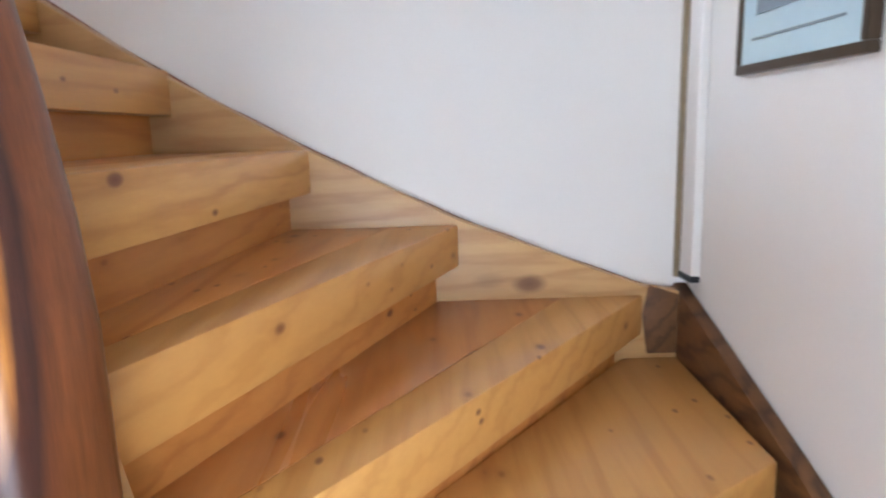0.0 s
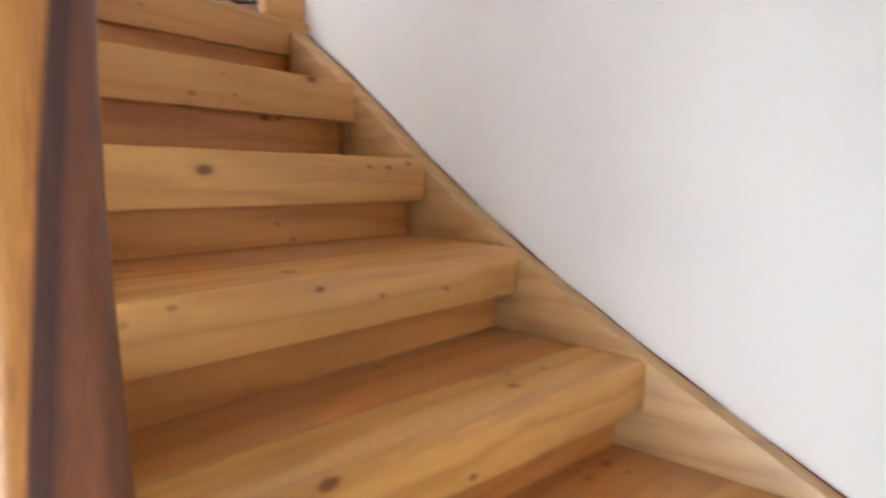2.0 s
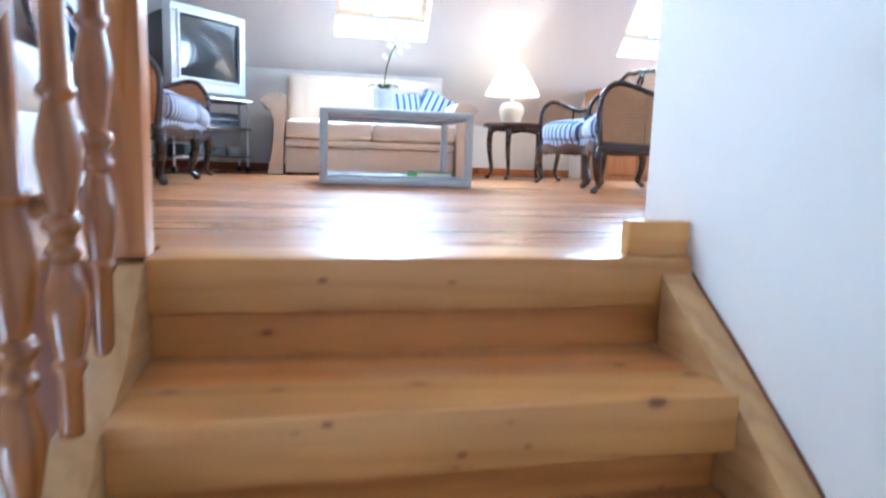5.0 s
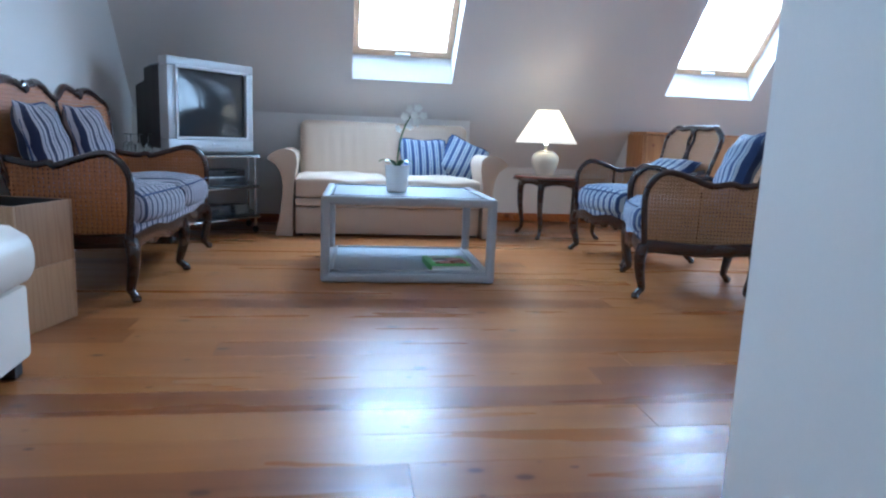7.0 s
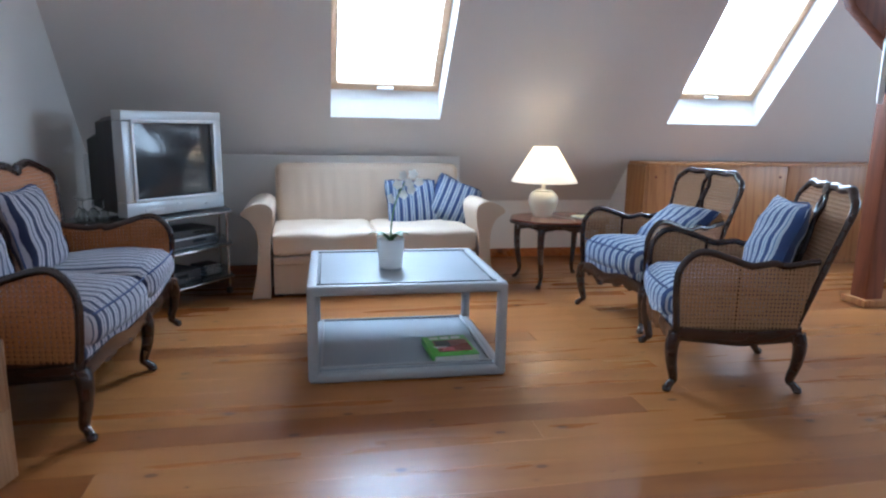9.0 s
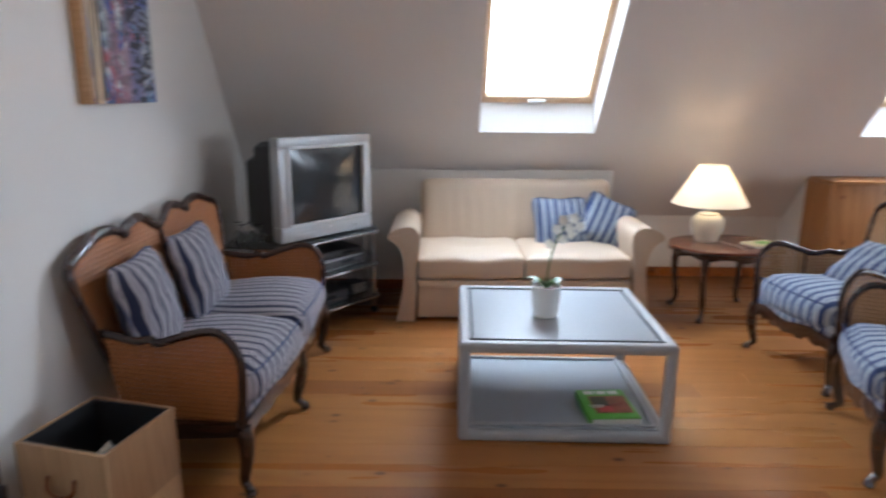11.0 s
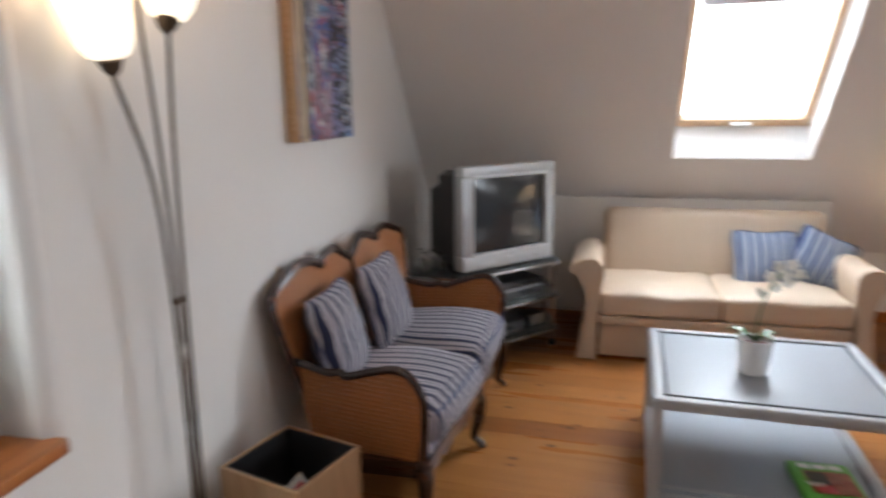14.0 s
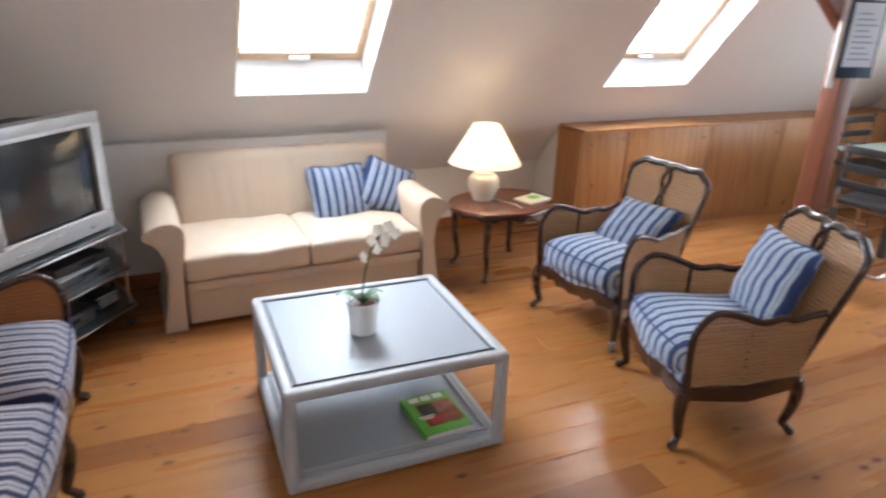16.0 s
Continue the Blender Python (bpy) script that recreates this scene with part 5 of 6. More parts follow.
# ---- grey coffee table ----
def coffee_table(m, w, d, h):
    t = thing("coffee_table", m, "grey painted rattan coffee table with lower shelf", "coffee table")
    r = 0.0225
    sec2 = [(r * math.copysign(abs(math.cos(a)) ** 0.6, math.cos(a)), r * math.copysign(abs(math.sin(a)) ** 0.6, math.sin(a))) for a in [2 * math.pi * k / 16 for k in range(16)]]
    x, y = w / 2 - r, d / 2 - r
    for z in (r, h - r):
        for s in (-1, 1):
            part("frame_rail", sweep([(-x - r * 0.6, s * y, z), (x + r * 0.6, s * y, z)], sec2), GREY_PAINT, t)
            part("frame_rail", sweep([(s * x, -y, z), (s * x, y, z)], sec2), GREY_PAINT, t)
    for sx in (-1, 1):
        for sy in (-1, 1):
            part("leg", sweep([(sx * x, sy * y, 0.012), (sx * x, sy * y, h - 0.012)], sec2, up=(1, 0, 0)), GREY_PAINT, t)
    part("tabletop", box((w - 0.09, d - 0.09, 0.012), (0, 0, h - 0.012), 0.003), GREY_CANE, t, "grey woven top under glass")
    bead = None
    for sx, sy, px, py in ((w - 0.085, 0.006, 0, -d / 2 + 0.056), (w - 0.085, 0.006, 0, d / 2 - 0.056), (0.006, d - 0.10, -w / 2 + 0.056, 0), (0.006, d - 0.10, w / 2 - 0.056, 0)):
        bead = box((sx, sy, 0.008), (px, py, h - 0.004), 0.002, 1, bm=bead)
    part("glass_edge_bead", bead, DARK_PLASTIC, t, "thin dark groove round the glass")
    part("shelf", box((w - 0.08, d - 0.08, 0.012), (0, 0, 0.042), 0.003), GREY_CANE, t, "grey woven lower shelf")
    bead2 = None
    for sx, sy, px, py in ((w - 0.1, 0.012, 0, -d / 2 + 0.06), (w - 0.1, 0.012, 0, d / 2 - 0.06), (0.012, d - 0.12, -w / 2 + 0.06, 0), (0.012, d - 0.12, w / 2 - 0.06, 0)):
        bead2 = box((sx, sy, 0.012), (px, py, 0.054), 0.003, 1, bm=bead2)
    part("shelf_bead", bead2, GREY_PAINT, t)
    return t

TH = 0.437
coffee_table(pose(0.80, 3.003, 0.0, 0, 0, -1.2), 0.885, 0.83, TH)

book = thing("magazine_stack", pose(1.012, 2.785, 0.049, 0, 0, 3), "thick magazine with green cover and red photograph", "magazine")
part("pages", box((0.205, 0.265, 0.030), (0.004, 0, 0.015), 0.002), PAPER, book, "pale page edges")
part("cover", box((0.215, 0.275, 0.004), (0, 0, 0.033), 0.001), GREEN_COVER, book, "glossy bright green cover")
part("spine", box((0.004, 0.275, 0.030), (-0.1055, 0, 0.0155), 0.001), GREEN_COVER, book)
part("photo", box((0.165, 0.16, 0.001), (0.012, -0.01, 0.0357)), plain("cover_photo", (0.34, 0.11, 0.07), 0.3, vary=0.9, grain=14), book, "dark red cover photograph")
part("photo_block", box((0.07, 0.085, 0.001), (-0.030, 0.02, 0.0362)), plain("dark_photo", (0.05, 0.05, 0.04), 0.3, vary=0.6, grain=20), book, "dark green corner of the photograph")
part("photo_block", box((0.06, 0.05, 0.001), (-0.02, -0.055, 0.0362)), plain("red_photo", (0.42, 0.03, 0.03), 0.3, vary=0.5, grain=25), book, "bright red patch of the photograph")
for dx, w in ((-0.055, 0.045), (0.0, 0.045), (0.055, 0.045)):
    part("title_shape", box((w, 0.034, 0.001), (dx, 0.106, 0.0357)), PETAL, book, "pale title shape")
for dy, w in ((-0.02, 0.07), (-0.035, 0.05)):
    part("text_bar", box((w, 0.007, 0.001), (-0.05, dy, 0.0365)), PETAL, book)


def orchid(m):
    t = thing("orchid", m, "white orchid in a white ceramic pot", "potted plant")
    part("pot", lathe([(0.052, 0.0), (0.056, 0.004), (0.066, 0.135), (0.068, 0.142), (0.063, 0.142), (0.058, 0.120), (0.001, 0.118)], 32), WHITE_CERAMIC, t, "plain white ceramic pot")
    part("soil", lathe([(0.058, 0.118), (0.03, 0.128), (0.001, 0.130)], 20, cap=False), BEAM_WOOD, t, "dark bark soil")
    stem = spline([(0.0, 0.0, 0.12), (0.002, 0.0, 0.20), (0.016, -0.003, 0.29), (0.042, -0.008, 0.37), (0.078, -0.012, 0.43)], 6)
    part("stem", tube(stem, 0.0045, 6), LEAF, t)
    for k, (a, ln) in enumerate(((2.7, 0.11), (0.2, 0.09), (3.6, 0.08), (5.4, 0.08))):
        b = bmesh.new()
        rows = []
        for i in range(7):
            u = i / 6
            c = Vector((math.cos(a) * ln * u, math.sin(a) * ln * u, 0.128 + 0.045 * math.sin(u * 2.4)))
            wv = Vector((-math.sin(a), math.cos(a), 0)) * 0.026 * math.sin(math.pi * (0.12 + 0.86 * u))
            rows.append([b.verts.new(c - wv), b.verts.new(c - Vector((0, 0, 0.004))), b.verts.new(c + wv)])
        for r0, r1 in zip(rows, rows[1:]):
            for i in (0, 1):
                b.faces.new((r0[i], r0[i + 1], r1[i + 1], r1[i]))
        part("leaf", b, LEAF, t)
    rnd = random.Random(3)
    for k, (x, y, z) in enumerate(((0.102, -0.024, 0.452), (0.056, -0.030, 0.446), (0.134, -0.004, 0.412), (0.030, -0.020, 0.402), (0.098, 0.012, 0.376), (-0.004, -0.022, 0.335), (0.080, -0.034, 0.412), (0.058, 0.004, 0.352))):
        b = bmesh.new()
        head = Vector((x, y, z))
        turn = Euler((rnd.uniform(1.0, 1.7), rnd.uniform(-.5, .5), rnd.uniform(-.8, .8))).to_matrix()
        for p in range(5):
            a = p * 2 * math.pi / 5
            ring = []
            for i in range(6):
                u = i / 5
                wd = 0.012 * math.sin(math.pi * min(1, 0.15 + u * 0.85))
                c = Vector((math.cos(a) * 0.027 * u, math.sin(a) * 0.027 * u, 0.006 * u * u))
                sdv = Vector((-math.sin(a), math.cos(a), 0)) * wd
                ring.append((b.verts.new(head + turn @ (c - sdv)), b.verts.new(head + turn @ (c + sdv))))
            for r0, r1 in zip(ring, ring[1:]):
                b.faces.new((r0[0], r0[1], r1[1], r1[0]))
        part("flower", b, PETAL, t, "white petals")
    return t

orchid(pose(0.748, 2.952, TH - 0.0015, 0, 0, 0))

# ---- tube television on a glass corner stand ----
def television(m):
    t = thing("television", m, "large silver tube television with dark grey back", "television")
    w, h = 0.692, 0.59
    for sx, sz, px, pz in ((w, 0.085, 0, 0.0425), (w, 0.055, 0, h - 0.0275), (0.068, h - 0.142, -w / 2 + 0.034, 0.085 + (h - 0.14) / 2), (0.068, h - 0.142, w / 2 - 0.034, 0.085 + (h - 0.14) / 2)):
        part("front_frame", box((sx, 0.085, sz), (px, 0.043, pz), 0.008), SILVER, t)
    for sx, sz, px, pz in ((0.588, 0.018, 0, 0.090), (0.588, 0.018, 0, h - 0.058), (0.018, h - 0.170, -0.285, 0.090 + (h - 0.148) / 2), (0.018, h - 0.170, 0.285, 0.092 + (h - 0.15) / 2)):
        part("bezel", box((sx, 0.012, sz), (px, -0.004, pz), 0.004), LIGHT_SILVER, t, "pale silver inner bezel")
    sc = soft_block(0.556, 0.03, h - 0.160, 0.2, 0, 10)
    for v in sc.verts:
        if v.co.y < 0:
            v.co.y -= 0.016 * (1 - (v.co.x / 0.285) ** 2) * (1 - (v.co.z / 0.22) ** 2)
    bmesh.ops.transform(sc, matrix=Matrix.Translation((0, 0.030, 0.092 + (h - 0.15) / 2)), verts=sc.verts)
    part("screen", sc, SCREEN, t, "dark convex glass screen")
    part("logo_plate", box((0.03, 0.004, 0.010), (0.0, -0.002, 0.052), 0.002), LIGHT_SILVER, t)
    part("control_flap", box((0.13, 0.004, 0.022), (-0.17, -0.0015, 0.03), 0.002), SILVER, t)
    part("indicator", box((0.012, 0.004, 0.006), (0.2, -0.0015, 0.035), 0.001), BLACK, t)
    shell = bmesh.new()
    rings = []
    for y, ww, z0, z1 in ((0.084, 0.64, 0.015, h - 0.02), (0.20, 0.62, 0.02, h - 0.03), (0.31, 0.58, 0.02, h - 0.04), (0.325, 0.54, 0.02, h - 0.11), (0.49, 0.46, 0.03, h - 0.14), (0.50, 0.44, 0.04, h - 0.15)):
        rings.append([shell.verts.new(p) for p in ((-ww / 2, y, z0), (ww / 2, y, z0), (ww / 2, y, z1 - 0.03), (ww / 2 - 0.05, y, z1), (-ww / 2 + 0.05, y, z1), (-ww / 2, y, z1 - 0.03))])
    for a, b in zip(rings, rings[1:]):
        for i in range(6):
            shell.faces.new((a[i], a[(i + 1) % 6], b[(i + 1) % 6], b[i]))
    shell.faces.new(rings[0])
    shell.faces.new(rings[-1])
    part("back_shell", shell, DARK_PLASTIC, t, "dark grey plastic back", False)
    part("vent_slot", box((0.3, 0.09, 0.004), (0, 0.255, h - 0.03), 0), BLACK, t)
    return t

def tv_stand(m):
    t = thing("tv_stand", m, "chrome and glass corner television stand on castors", "tv stand")
    shape = [(-0.37, -0.03), (0.37, -0.03), (0.565, 0.26), (0.27, 0.53), (-0.27, 0.53), (-0.565, 0.26)]
    for z in (0.553, 0.335, 0.12):
        part("glass_shelf", prism(shape, z, z + 0.010, 2, 0.002), SMOKED, t, "smoked glass shelf")
        edge_t = tube([(p[0] * 1.005, p[1] - 0.003, z - 0.006) for p in shape], 0.007, 8, closed=True)
        part("shelf_rail", edge_t, CHROME, t, "chrome shelf rail")
    for x, y in ((-0.35, -0.01), (0.35, -0.01), (0.53, 0.26), (-0.53, 0.26), (0.25, 0.5), (-0.25, 0.5)):
        lg = part("leg", lathe([(0.009, 0.05), (0.009, 0.552)], 12, m=Matrix.Translation((x, y, 0))), CHROME, t)
        part("castor", lathe([(0.001, -0.012), (0.022, -0.011), (0.024, 0.0), (0.022, 0.011), (0.001, 0.012)], 14, m=Matrix.Translation((x, y, 0.0245)) @ Euler((0, radians(90), 0)).to_matrix().to_4x4()), BLACK, lg, "small black castor")
    return t

SMOKED = plain("smoked_glass", (0.10, 0.11, 0.11), 0.08, vary=0.02, bmp=0.0, trans=0.45)
tv_m = pose(-0.401, 3.974, 0, 0, 0, 50.1)
tv_stand(tv_m)
television(on(tv_m, 0, 0, 0.5785, 0, 0, 0))

def player(m, w, d, h, mat, label):
    t = thing("disc_player", m, label, "player")
    part("body", box((w, d, h), (0, 0, h / 2), 0.004), mat, t)
    part("front_panel", box((w - 0.01, 0.006, h - 0.012), (0, -d / 2 - 0.002, h / 2), 0.002), DARK_PLASTIC, t, "dark front panel")
    part("display", box((w * 0.3, 0.003, h * 0.3), (0.03, -d / 2 - 0.0055, h * 0.6)), SCREEN, t)
    for k in range(3):
        part("button", box((0.012, 0.004, 0.006), (w * 0.2 + 0.025 * k, -d / 2 - 0.0055, h * 0.3)), CHROME, t)
    return t

player(on(tv_m, 0.12, 0.16, 0.3465, 0, 0, 4), 0.36, 0.26, 0.06, SILVER, "silver disc player on the glass shelf")
player(on(tv_m, 0.15, 0.17, 0.407, 0, 0, -3), 0.32, 0.24, 0.045, DARK_PLASTIC, "black player stacked on the silver one")
player(on(tv_m, -0.05, 0.16, 0.1315, 0, 0, 2), 0.40, 0.28, 0.075, DARK_PLASTIC, "black video recorder on the lowest shelf")
rnd = random.Random(11)
for k in range(6):
    c = thing("disc_case", on(tv_m, 0.30 + rnd.uniform(-.01, .01), 0.14, 0.1315 + 0.0112 * k, 0, 0, rnd.uniform(-8, 8)), "flat plastic disc case stacked on the lowest shelf", "disc case", "stack of disc cases")
    part("case", box((0.14, 0.125, 0.010), (0, 0, 0.005), 0.001), DARK_PLASTIC if k % 2 else GREY_BLUE, c)
    part("spine_label", box((0.12, 0.002, 0.006), (0, -0.0630, 0.005)), PAPER, c)

for k, (x, y) in enumerate(((-0.40, 0.13), (-0.47, 0.20), (-0.44, 0.29), (-0.40, 0.22))):
    g = thing("drinking_glass", on(tv_m, x, y, 0.5635, 0, 0, 0), "small clear stemmed glass standing upside down", "glass", "glasses on the stand")
    part("bowl", lathe([(0.026, 0.0), (0.028, 0.02), (0.024, 0.05), (0.006, 0.068), (0.004, 0.07), (0.021, 0.048), (0.0255, 0.02), (0.0235, 0.0)], 16, cap=False), CLEAR, g)
    part("stem", lathe([(0.004, 0.069), (0.003, 0.10), (0.005, 0.113)], 10), CLEAR, g)
    part("foot", lathe([(0.005, 0.113), (0.026, 0.118), (0.026, 0.120), (0.001, 0.120)], 16), CLEAR, g)

# ---- oval side table with the table lamp ----
def side_table(m, a, b, h):
    t = thing("side_table", m, "oval dark carved side table with polished top", "side table")
    n = 64
    rim = []
    for k in range(n):
        u = 2 * math.pi * k / n
        s = 1 + 0.018 * math.cos(8 * u)
        rim.append((a * s * math.cos(u), b * s * math.sin(u)))
    part("tabletop", prism(rim, h - 0.020, h, 2, 0.004), TABLETOP_WOOD, t, "polished red-brown oval top")
    part("moulding", tube([(p[0] * 0.99, p[1] * 0.99, h - 0.022) for p in rim], 0.011, 8, closed=True), DARK_WOOD, t, "scalloped dark edge moulding")
    ap = bmesh.new()
    lo = [ap.verts.new((p[0] * 0.86, p[1] * 0.86, h - 0.065 - 0.012 * math.cos(8 * 2 * math.pi * k / n))) for k, p in enumerate(rim)]
    hi = [ap.verts.new((p[0] * 0.86, p[1] * 0.86, h - 0.021)) for p in rim]
    li = [ap.verts.new((p[0] * 0.83, p[1] * 0.83, h - 0.06)) for p in rim]
    for k in range(n):
        j = (k + 1) % n
        ap.faces.new((lo[k], lo[j], hi[j], hi[k]))
        ap.faces.new((lo[k], li[k], li[j], lo[j]))
    part("apron", ap, DARK_WOOD, t, "carved dark apron")
    for sx in (-1, 1):
        for sy in (-1, 1):
            x, y = sx * a * 0.62, sy * b * 0.62
            d = Vector((x, y)).normalized()
            part("leg", cabriole(x, y, d.x, d.y, h - 0.03, 0.024), DARK_WOOD, t)
    return t

ST_H = 0.474
st_m = pose(2.13, 4.30, 0, 0, 0, 8)
side_table(st_m, 0.37, 0.29, ST_H)

def table_lamp(m):
    t = thing("table_lamp", m, "lit table lamp with cream ceramic base and white shade", "table lamp")
    part("base", lathe([(0.066, 0.0), (0.072, 0.006), (0.074, 0.016), (0.092, 0.055), (0.106, 0.105), (0.103, 0.145), (0.080, 0.172), (0.064, 0.178), (0.066, 0.186), (0.03, 0.19), (0.012, 0.195), (0.012, 0.235)], 32), CREAM_CERAMIC, t, "cream glazed ceramic body")
    sh = bmesh.new()
    n = 72
    rows = []
    for r, z in ((0.238, 0.250), (0.160, 0.376), (0.082, 0.502)):
        rows.append([sh.verts.new(((r + (0.0022 if i % 2 else 0)) * math.cos(2 * math.pi * i / n), (r + (0.0022 if i % 2 else 0)) * math.sin(2 * math.pi * i / n), z)) for i in range(n)])
    for a, b in zip(rows, rows[1:]):
        for i in range(n):
            sh.faces.new((a[i], a[(i + 1) % n], b[(i + 1) % n], b[i]))
    so = part("shade", sh, SHADE, t, "pleated white cloth cone shade")
    part("shade_ring", tube([(0.238 * math.cos(k / 40 * 2 * math.pi), 0.238 * math.sin(k / 40 * 2 * math.pi), 0.250) for k in range(40)], 0.003, 6, closed=True), PETAL, so)
    part("bulb", lathe([(0.012, 0.235), (0.014, 0.25), (0.03, 0.29), (0.026, 0.325), (0.001, 0.34)], 16), BULB, t)
    part("cord", tube(spline([(0.05, -0.03, 0.01), (0.10, -0.10, 0.004), (0.14, -0.26, 0.006), (0.15, -0.275, -0.06), (0.20, -0.25, -0.11), (0.3, -0.2, -0.13)], 6), 0.003, 6), PETAL, t, "white flex")
    lamp = new("table_lamp_light", bpy.data.lights.new("table_lamp_light", 'POINT'))
    lamp.data.energy, lamp.data.color, lamp.data.shadow_soft_size = 2.7, (1.0, 0.70, 0.40), 0.03
    lamp.location = m @ Vector((0, 0, 0.37))
    return t

def cloth_shade(name):
    m, nt, bs = material(name)
    tr = nt.nodes.new("ShaderNodeBsdfTranslucent")
    tr.inputs[0].default_value = (0.95, 0.86, 0.70, 1)
    mx = nt.nodes.new("ShaderNodeMixShader")
    mx.inputs[0].default_value = 0.6
    bs.inputs["Base Color"].default_value = (0.9, 0.86, 0.78, 1)
    bs.inputs["Emission Color"].default_value = (1.0, 0.92, 0.78, 1)
    bs.inputs["Emission Strength"].default_value = 0.7
    nt.links.new(bs.outputs[0], mx.inputs[1])
    nt.links.new(tr.outputs[0], mx.inputs[2])
    nt.links.new(mx.outputs[0], nt.nodes["Material Output"].inputs[0])
    return m

SHADE = cloth_shade("lit_cloth_shade")
table_lamp(pose(2.028, 4.375, ST_H + 0.0005))
bk = thing("booklet", pose(2.335, 4.25, ST_H + 0.0015, 0, 0, 20), "pale booklet with green pictures lying on the side table", "booklet")
part("pages", box((0.21, 0.15, 0.010), (0, 0, 0.005), 0.001), PAPER, bk)
part("cover", box((0.215, 0.155, 0.002), (0, 0, 0.011), 0.0005), plain("pale_cover", (0.7, 0.66, 0.45), 0.4, vary=0.05), bk)
part("picture", box((0.09, 0.07, 0.001), (0.03, 0.01, 0.0128)), GREEN_COVER, bk)

# ---- built-in cupboards under the roof slope ----
CAB_Y, CAB_H = 4.585, 0.85
def cupboard(x0, x1, first=False):
    t = thing("cupboard", pose(x0, CAB_Y, 0), "knotty pine built-in cupboard under the roof slope", "cupboard", "built-in cupboards")
    w = x1 - x0
    dy0, dy1 = slope_y(0.0) - CAB_Y - 0.03, slope_y(CAB_H) - CAB_Y - 0.012
    part("body", prism([(0.022, 0.06), (dy0 - 0.05, 0.06), (dy1, CAB_H - 0.022), (0.022, CAB_H - 0.022)], 0.003, w - 0.003, 0), CABINET_WOOD, t, "sloped-back carcass")
    d = part("door", box((w - 0.008, 0.02, CAB_H - 0.085), (w / 2, 0.010, 0.062 + (CAB_H - 0.085) / 2), 0.003), CABINET_WOOD, t)
    part("knob_hole", lathe([(0.012, 0.0), (0.012, 0.003)], 14, m=Matrix.Translation((w - 0.07 if w > 0.6 else 0.07, 0.0, 0.74)) @ Euler((radians(90), 0, 0)).to_matrix().to_4x4()), BEAM_WOOD, d, "dark finger hole")
    part("plinth", box((w - 0.002, 0.02, 0.058), (w / 2, 0.035, 0.0295)), CABINET_WOOD, t)
    return t

CX = [2.955, 3.36, 4.20, 5.03, 5.82, 6.58]
for a, b in zip(CX, CX[1:]):
    cupboard(a, b)
topb = structure("cupboard_top", box((CX[-1] - CX[0] + 0.02, slope_y(CAB_H) - CAB_Y + 0.01, 0.02), ((CX[0] + CX[-1]) / 2, (slope_y(CAB_H) + CAB_Y) / 2 - 0.012, CAB_H - 0.0098), 0.002), CABINET_WOOD, "pine board along the top of the cupboards")
structure("cupboard_end_panel", box((0.022, slope_y(CAB_H) - CAB_Y - 0.004, CAB_H - 0.022), (CX[0] - 0.013, (slope_y(CAB_H) + CAB_Y) / 2 - 0.004, (CAB_H - 0.022) / 2), 0.002), CABINET_WOOD, "pine end panel of the cupboards")
structure("wall_cupboard_end", prism([(slope_y(CAB_H) - 0.003, 0.0), (slope_y(0.0) - 0.02, 0.0), (slope_y(CAB_H) - 0.003, CAB_H - 0.03)], CX[0] - 0.020, CX[0] - 0.004, 0), PLASTER, "plastered cheek beside the cupboards")
structure("baseboard", box((1.44, 0.018, 0.075), (2.21, 5.191, 0.0385), 0.003), SILL_WOOD, "orange-brown skirting under the slope")
structure("baseboard", box((2.64, 0.016, 0.07), (0.165, 4.780, 0.036), 0.003), FASCIA_WOOD, "dark skirting along the knee wall")

# ---- timber post with brace and the notice board on it ----
PX, PY = 3.965, 3.435
beam = thing("timber_post", pose(PX, PY, 0), "old red-brown timber post with a curved brace", "post", kind="structure")
part("post", box((0.13, 0.13, CEIL_Z - 0.03), (0, 0, CEIL_Z / 2), 0.012), BEAM_WOOD, beam)
part("foot_block", box((0.20, 0.20, 0.045), (0, 0, 0.0225), 0.006), CABINET_WOOD, beam, "pale pine foot block")
br = prism([(-0.055, 1.76), (-0.055, 1.58), (-0.40, 1.85), (-0.85, CEIL_Z - 0.02), (-0.62, CEIL_Z - 0.02), (-0.30, 2.05)], -0.045, 0.045, 1, 0.008)
part("brace", br, BEAM_WOOD, beam, "slanting red-brown timber brace")
PRINT_INK = plain("faded_ink", (0.36, 0.42, 0.58), 0.6)
nb = thing("notice_board", pose(PX - 0.02, PY - 0.095, 1.35, 0, 0, -14), "clipboard of papers with a dark blue edge on the post", "notice board")
part("back", box((0.24, 0.012, 0.44), (0, 0, 0.22), 0.003), plain("dark_blue_board", (0.02, 0.05, 0.10), 0.4), nb, "dark blue backing")
part("sheet", box((0.20, 0.004, 0.36), (0, -0.0085, 0.245)), plain("pale_blue_sheet", (0.70, 0.76, 0.86), 0.5), nb, "pale blue printed sheet")
for k in range(9):
    part("text_bar", box((0.15 - 0.03 * (k % 3), 0.002, 0.010), (-0.01 * (k % 3), -0.0115, 0.11 + 0.032 * k)), PRINT_INK, nb)
part("batten", box((0.035, 0.02, 0.52), (-0.14, 0.012, 0.2), 0.004), PLASTER, nb, "white batten beside the board")
part("hook", box((0.30, 0.02, 0.03), (0.06, 0.05, 0.40), 0.004), BEAM_WOOD, nb)

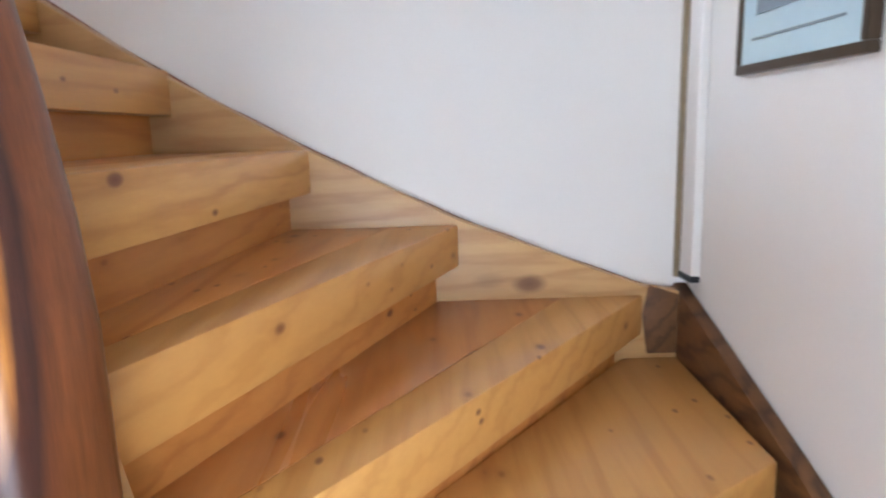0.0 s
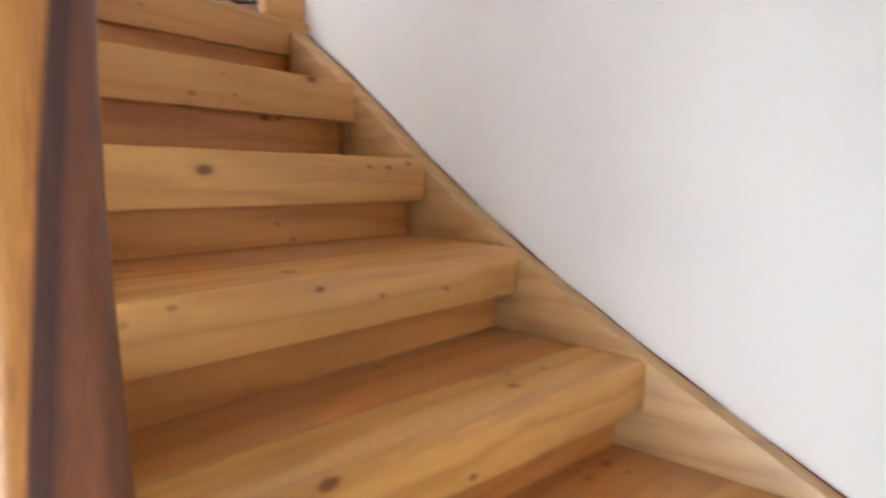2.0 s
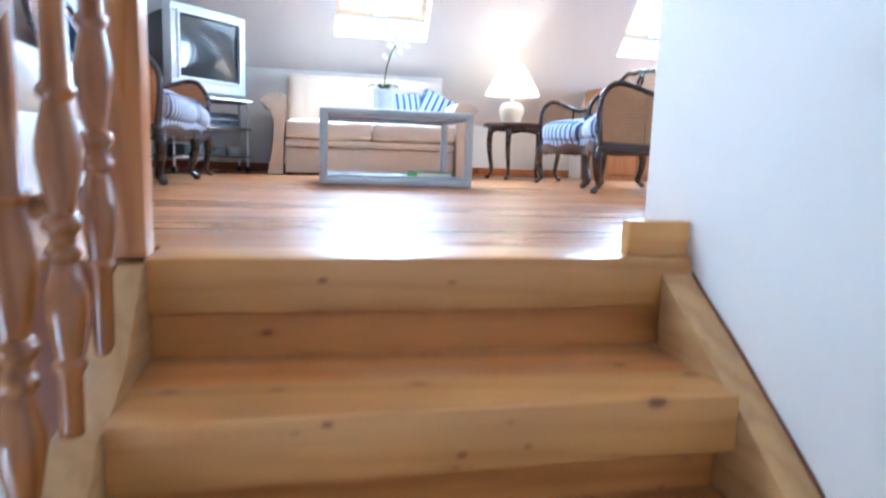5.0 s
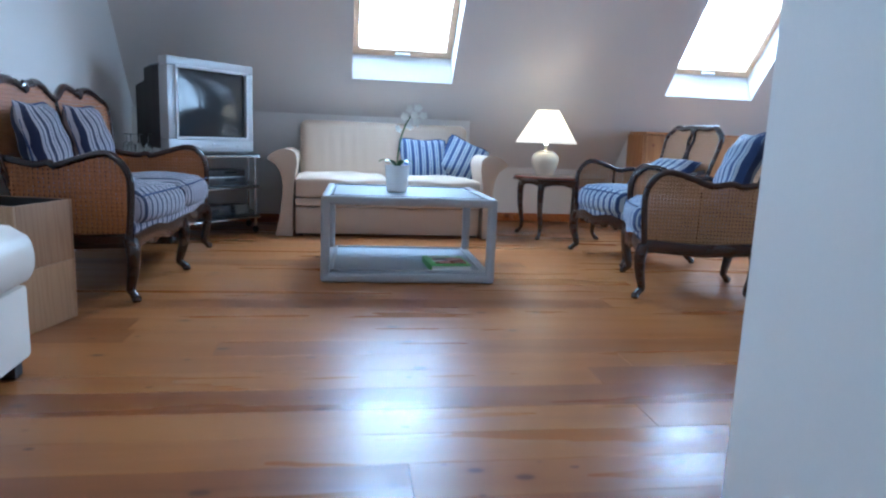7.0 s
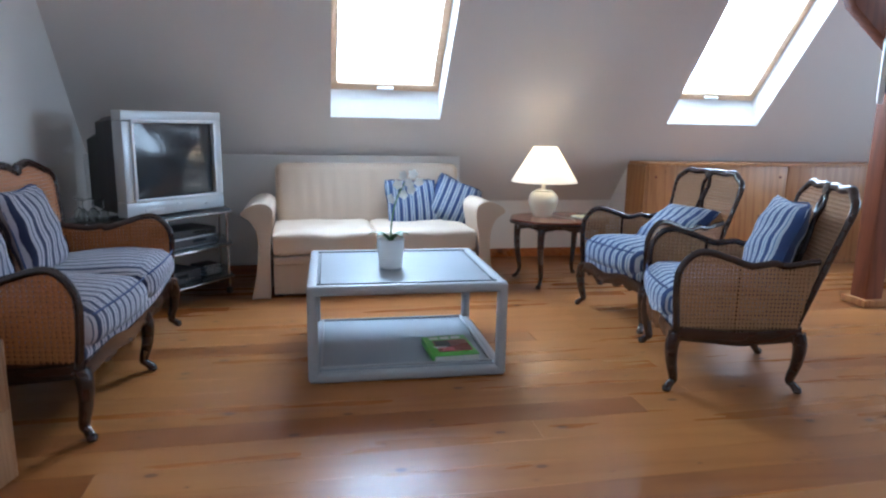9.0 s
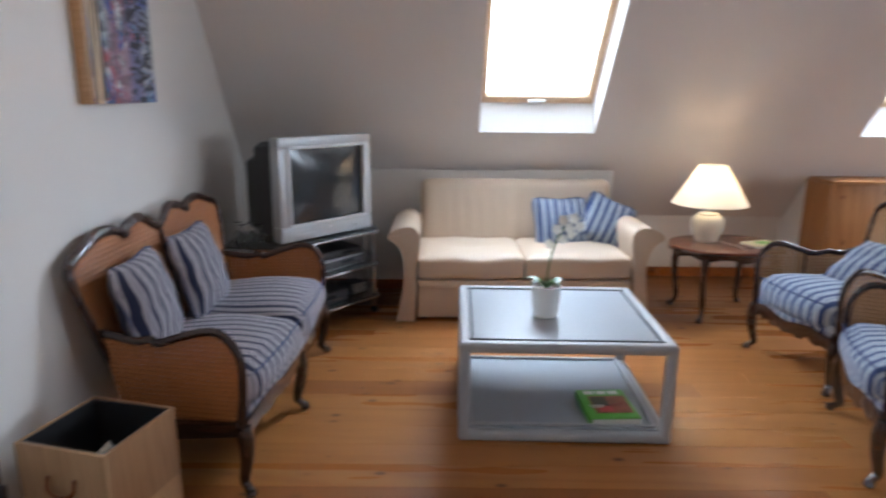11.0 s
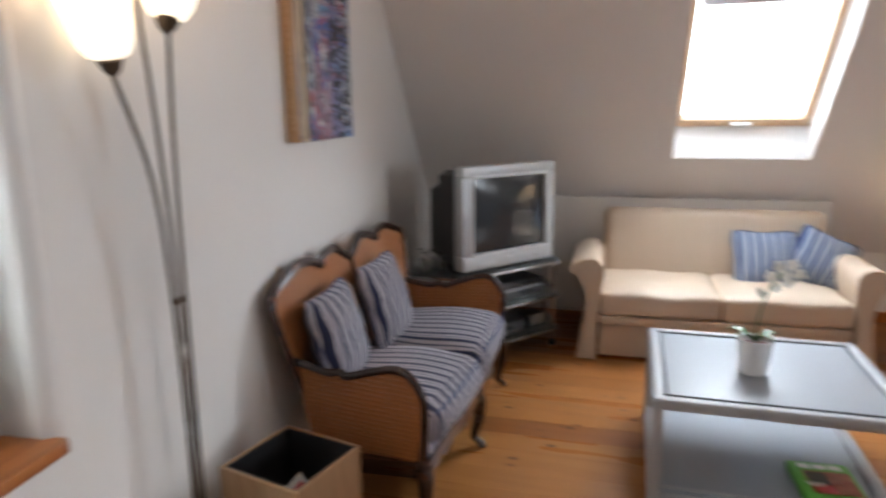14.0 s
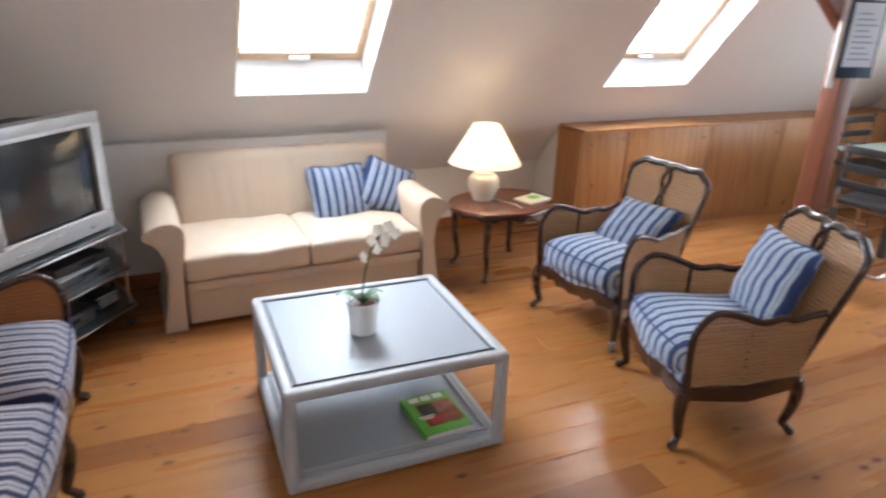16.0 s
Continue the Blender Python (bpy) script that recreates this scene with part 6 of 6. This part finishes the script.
# ---- dining corner at the far end ----
def cantilever_chair(m):
    t = thing("cantilever_chair", m, "black slatted chair on a chrome cantilever frame", "chair", "dining chairs")
    for s in (-1, 1):
        part("frame", tube(spline([(-0.22, s * 0.2, 0.88), (-0.20, s * 0.2, 0.46), (-0.12, s * 0.2, 0.44), (0.18, s * 0.2, 0.44), (0.22, s * 0.2, 0.40), (0.22, s * 0.2, 0.05), (0.16, s * 0.2, 0.013), (-0.22, s * 0.2, 0.013)], 6), 0.0115, 10), CHROME, t, "bent chrome tube")
    part("rear_bar", tube([(-0.22, -0.2, 0.013), (-0.22, 0.2, 0.013)], 0.0115, 10), CHROME, t)
    part("seat", soft_block(0.42, 0.42, 0.05, 0.4, 0.008, 6), BLACK, t, "black seat pad").location = (0.0, 0, 0.475)
    for s in (-1, 1):
        part("back_post", box((0.022, 0.022, 0.34), (-0.216, s * 0.205, 0.725), 0.005), BLACK, t, "black back post")
    for z in (0.60, 0.72, 0.84):
        part("back_slat", box((0.02, 0.40, 0.055), (-0.212, 0, z), 0.006), BLACK, t, "black curved back slat")
    return t

chair = cantilever_chair(pose(4.67, 3.42, 0, 0, 0, 10))
copy_thing(chair, pose(5.75, 4.22, 0, 0, 0, -90))
FROSTED = plain("frosted_green_glass", (0.55, 0.66, 0.58), 0.15, vary=0.03, bmp=0.0)
dt = thing("dining_table", pose(5.56, 3.70, 0), "pale green glass dining table on dark legs", "table")
part("tabletop", box((1.38, 0.58, 0.022), (0, 0, 0.735), 0.006), FROSTED, dt)
for sx in (-1, 1):
    for sy in (-1, 1):
        part("leg", box((0.05, 0.05, 0.72), (sx * 0.60, sy * 0.23, 0.36), 0.004), DARK_PLASTIC, dt)

# ---- low white leather seat beside the stairs ----
ws = thing("leather_footstool", pose(-0.745, 1.00, 0, 0, 0, 2), "low white leather seat on dark block feet", "footstool")
part("base", box((0.60, 0.78, 0.22), (0, 0, 0.155), 0.015), PALE_LEATHER, ws)
pad = soft_block(0.67, 0.88, 0.185, 0.45, 0.012, 10, True)
bmesh.ops.transform(pad, matrix=Matrix.Translation((0, 0, 0.350)), verts=pad.verts)
part("seat_pad", pad, PALE_LEATHER, ws, "overhanging rounded seat pad")
for sx in (-1, 1):
    for sy in (-1, 1):
        part("foot", box((0.05, 0.05, 0.045), (sx * 0.26, sy * 0.33, 0.0228), 0.004), BLACK, ws, "dark block foot")
wc = thing("photo_cushion", pose(-0.72, 0.86, 0.50, 14, 0, 84), "white cushion with dark printed patches on the footstool", "cushion")
part("cover", pillow(0.42, 0.32, 0.11), PALE_LEATHER, wc)

# ---- floor boards ----
floor = tagged(thing("floor", Matrix(), "honey-coloured pine floor boards with knots", "floor"), kind="structure")
rnd = random.Random(21)
PW = 0.152
def board_mesh(w, l):
    me_b = box((l - 0.0008, w - 0.0006, 0.02), (0, 0, -0.011), 0.0005, 1)
    me = bpy.data.meshes.new("plank")
    bmesh.ops.recalc_face_normals(me_b, faces=me_b.faces)
    me_b.to_mesh(me)
    me_b.free()
    me.materials.append(FLOOR_WOOD)
    return me

LEN = (2.6, 3.3, 4.2, 1.7)
MESHES = {l: board_mesh(PW, l) for l in LEN}
def lay(x0, x1, y):
    x = x0 - rnd.uniform(0, 0.9)
    while x < x1:
        l = rnd.choice(LEN)
        a, b = max(x, x0), min(x + l, x1)
        if b - a > 0.05:
            whole = abs((b - a) - l) < 1e-6
            ob = new("plank", MESHES[l] if whole else board_mesh(PW, b - a))
            ob.parent = floor
            ob.location = ((a + b) / 2, y, 0)
        x += l

y = 0.14 + PW / 2
while y < slope_y(0) - 0.04:
    lay(-1.16, EAST_X, y)
    y += PW
for k in range(1, 21):
    lay(1.172, EAST_X, 0.14 + PW / 2 - PW * k)
lay(-1.0, -0.07, 0.14 - PW / 2 + 0.0)
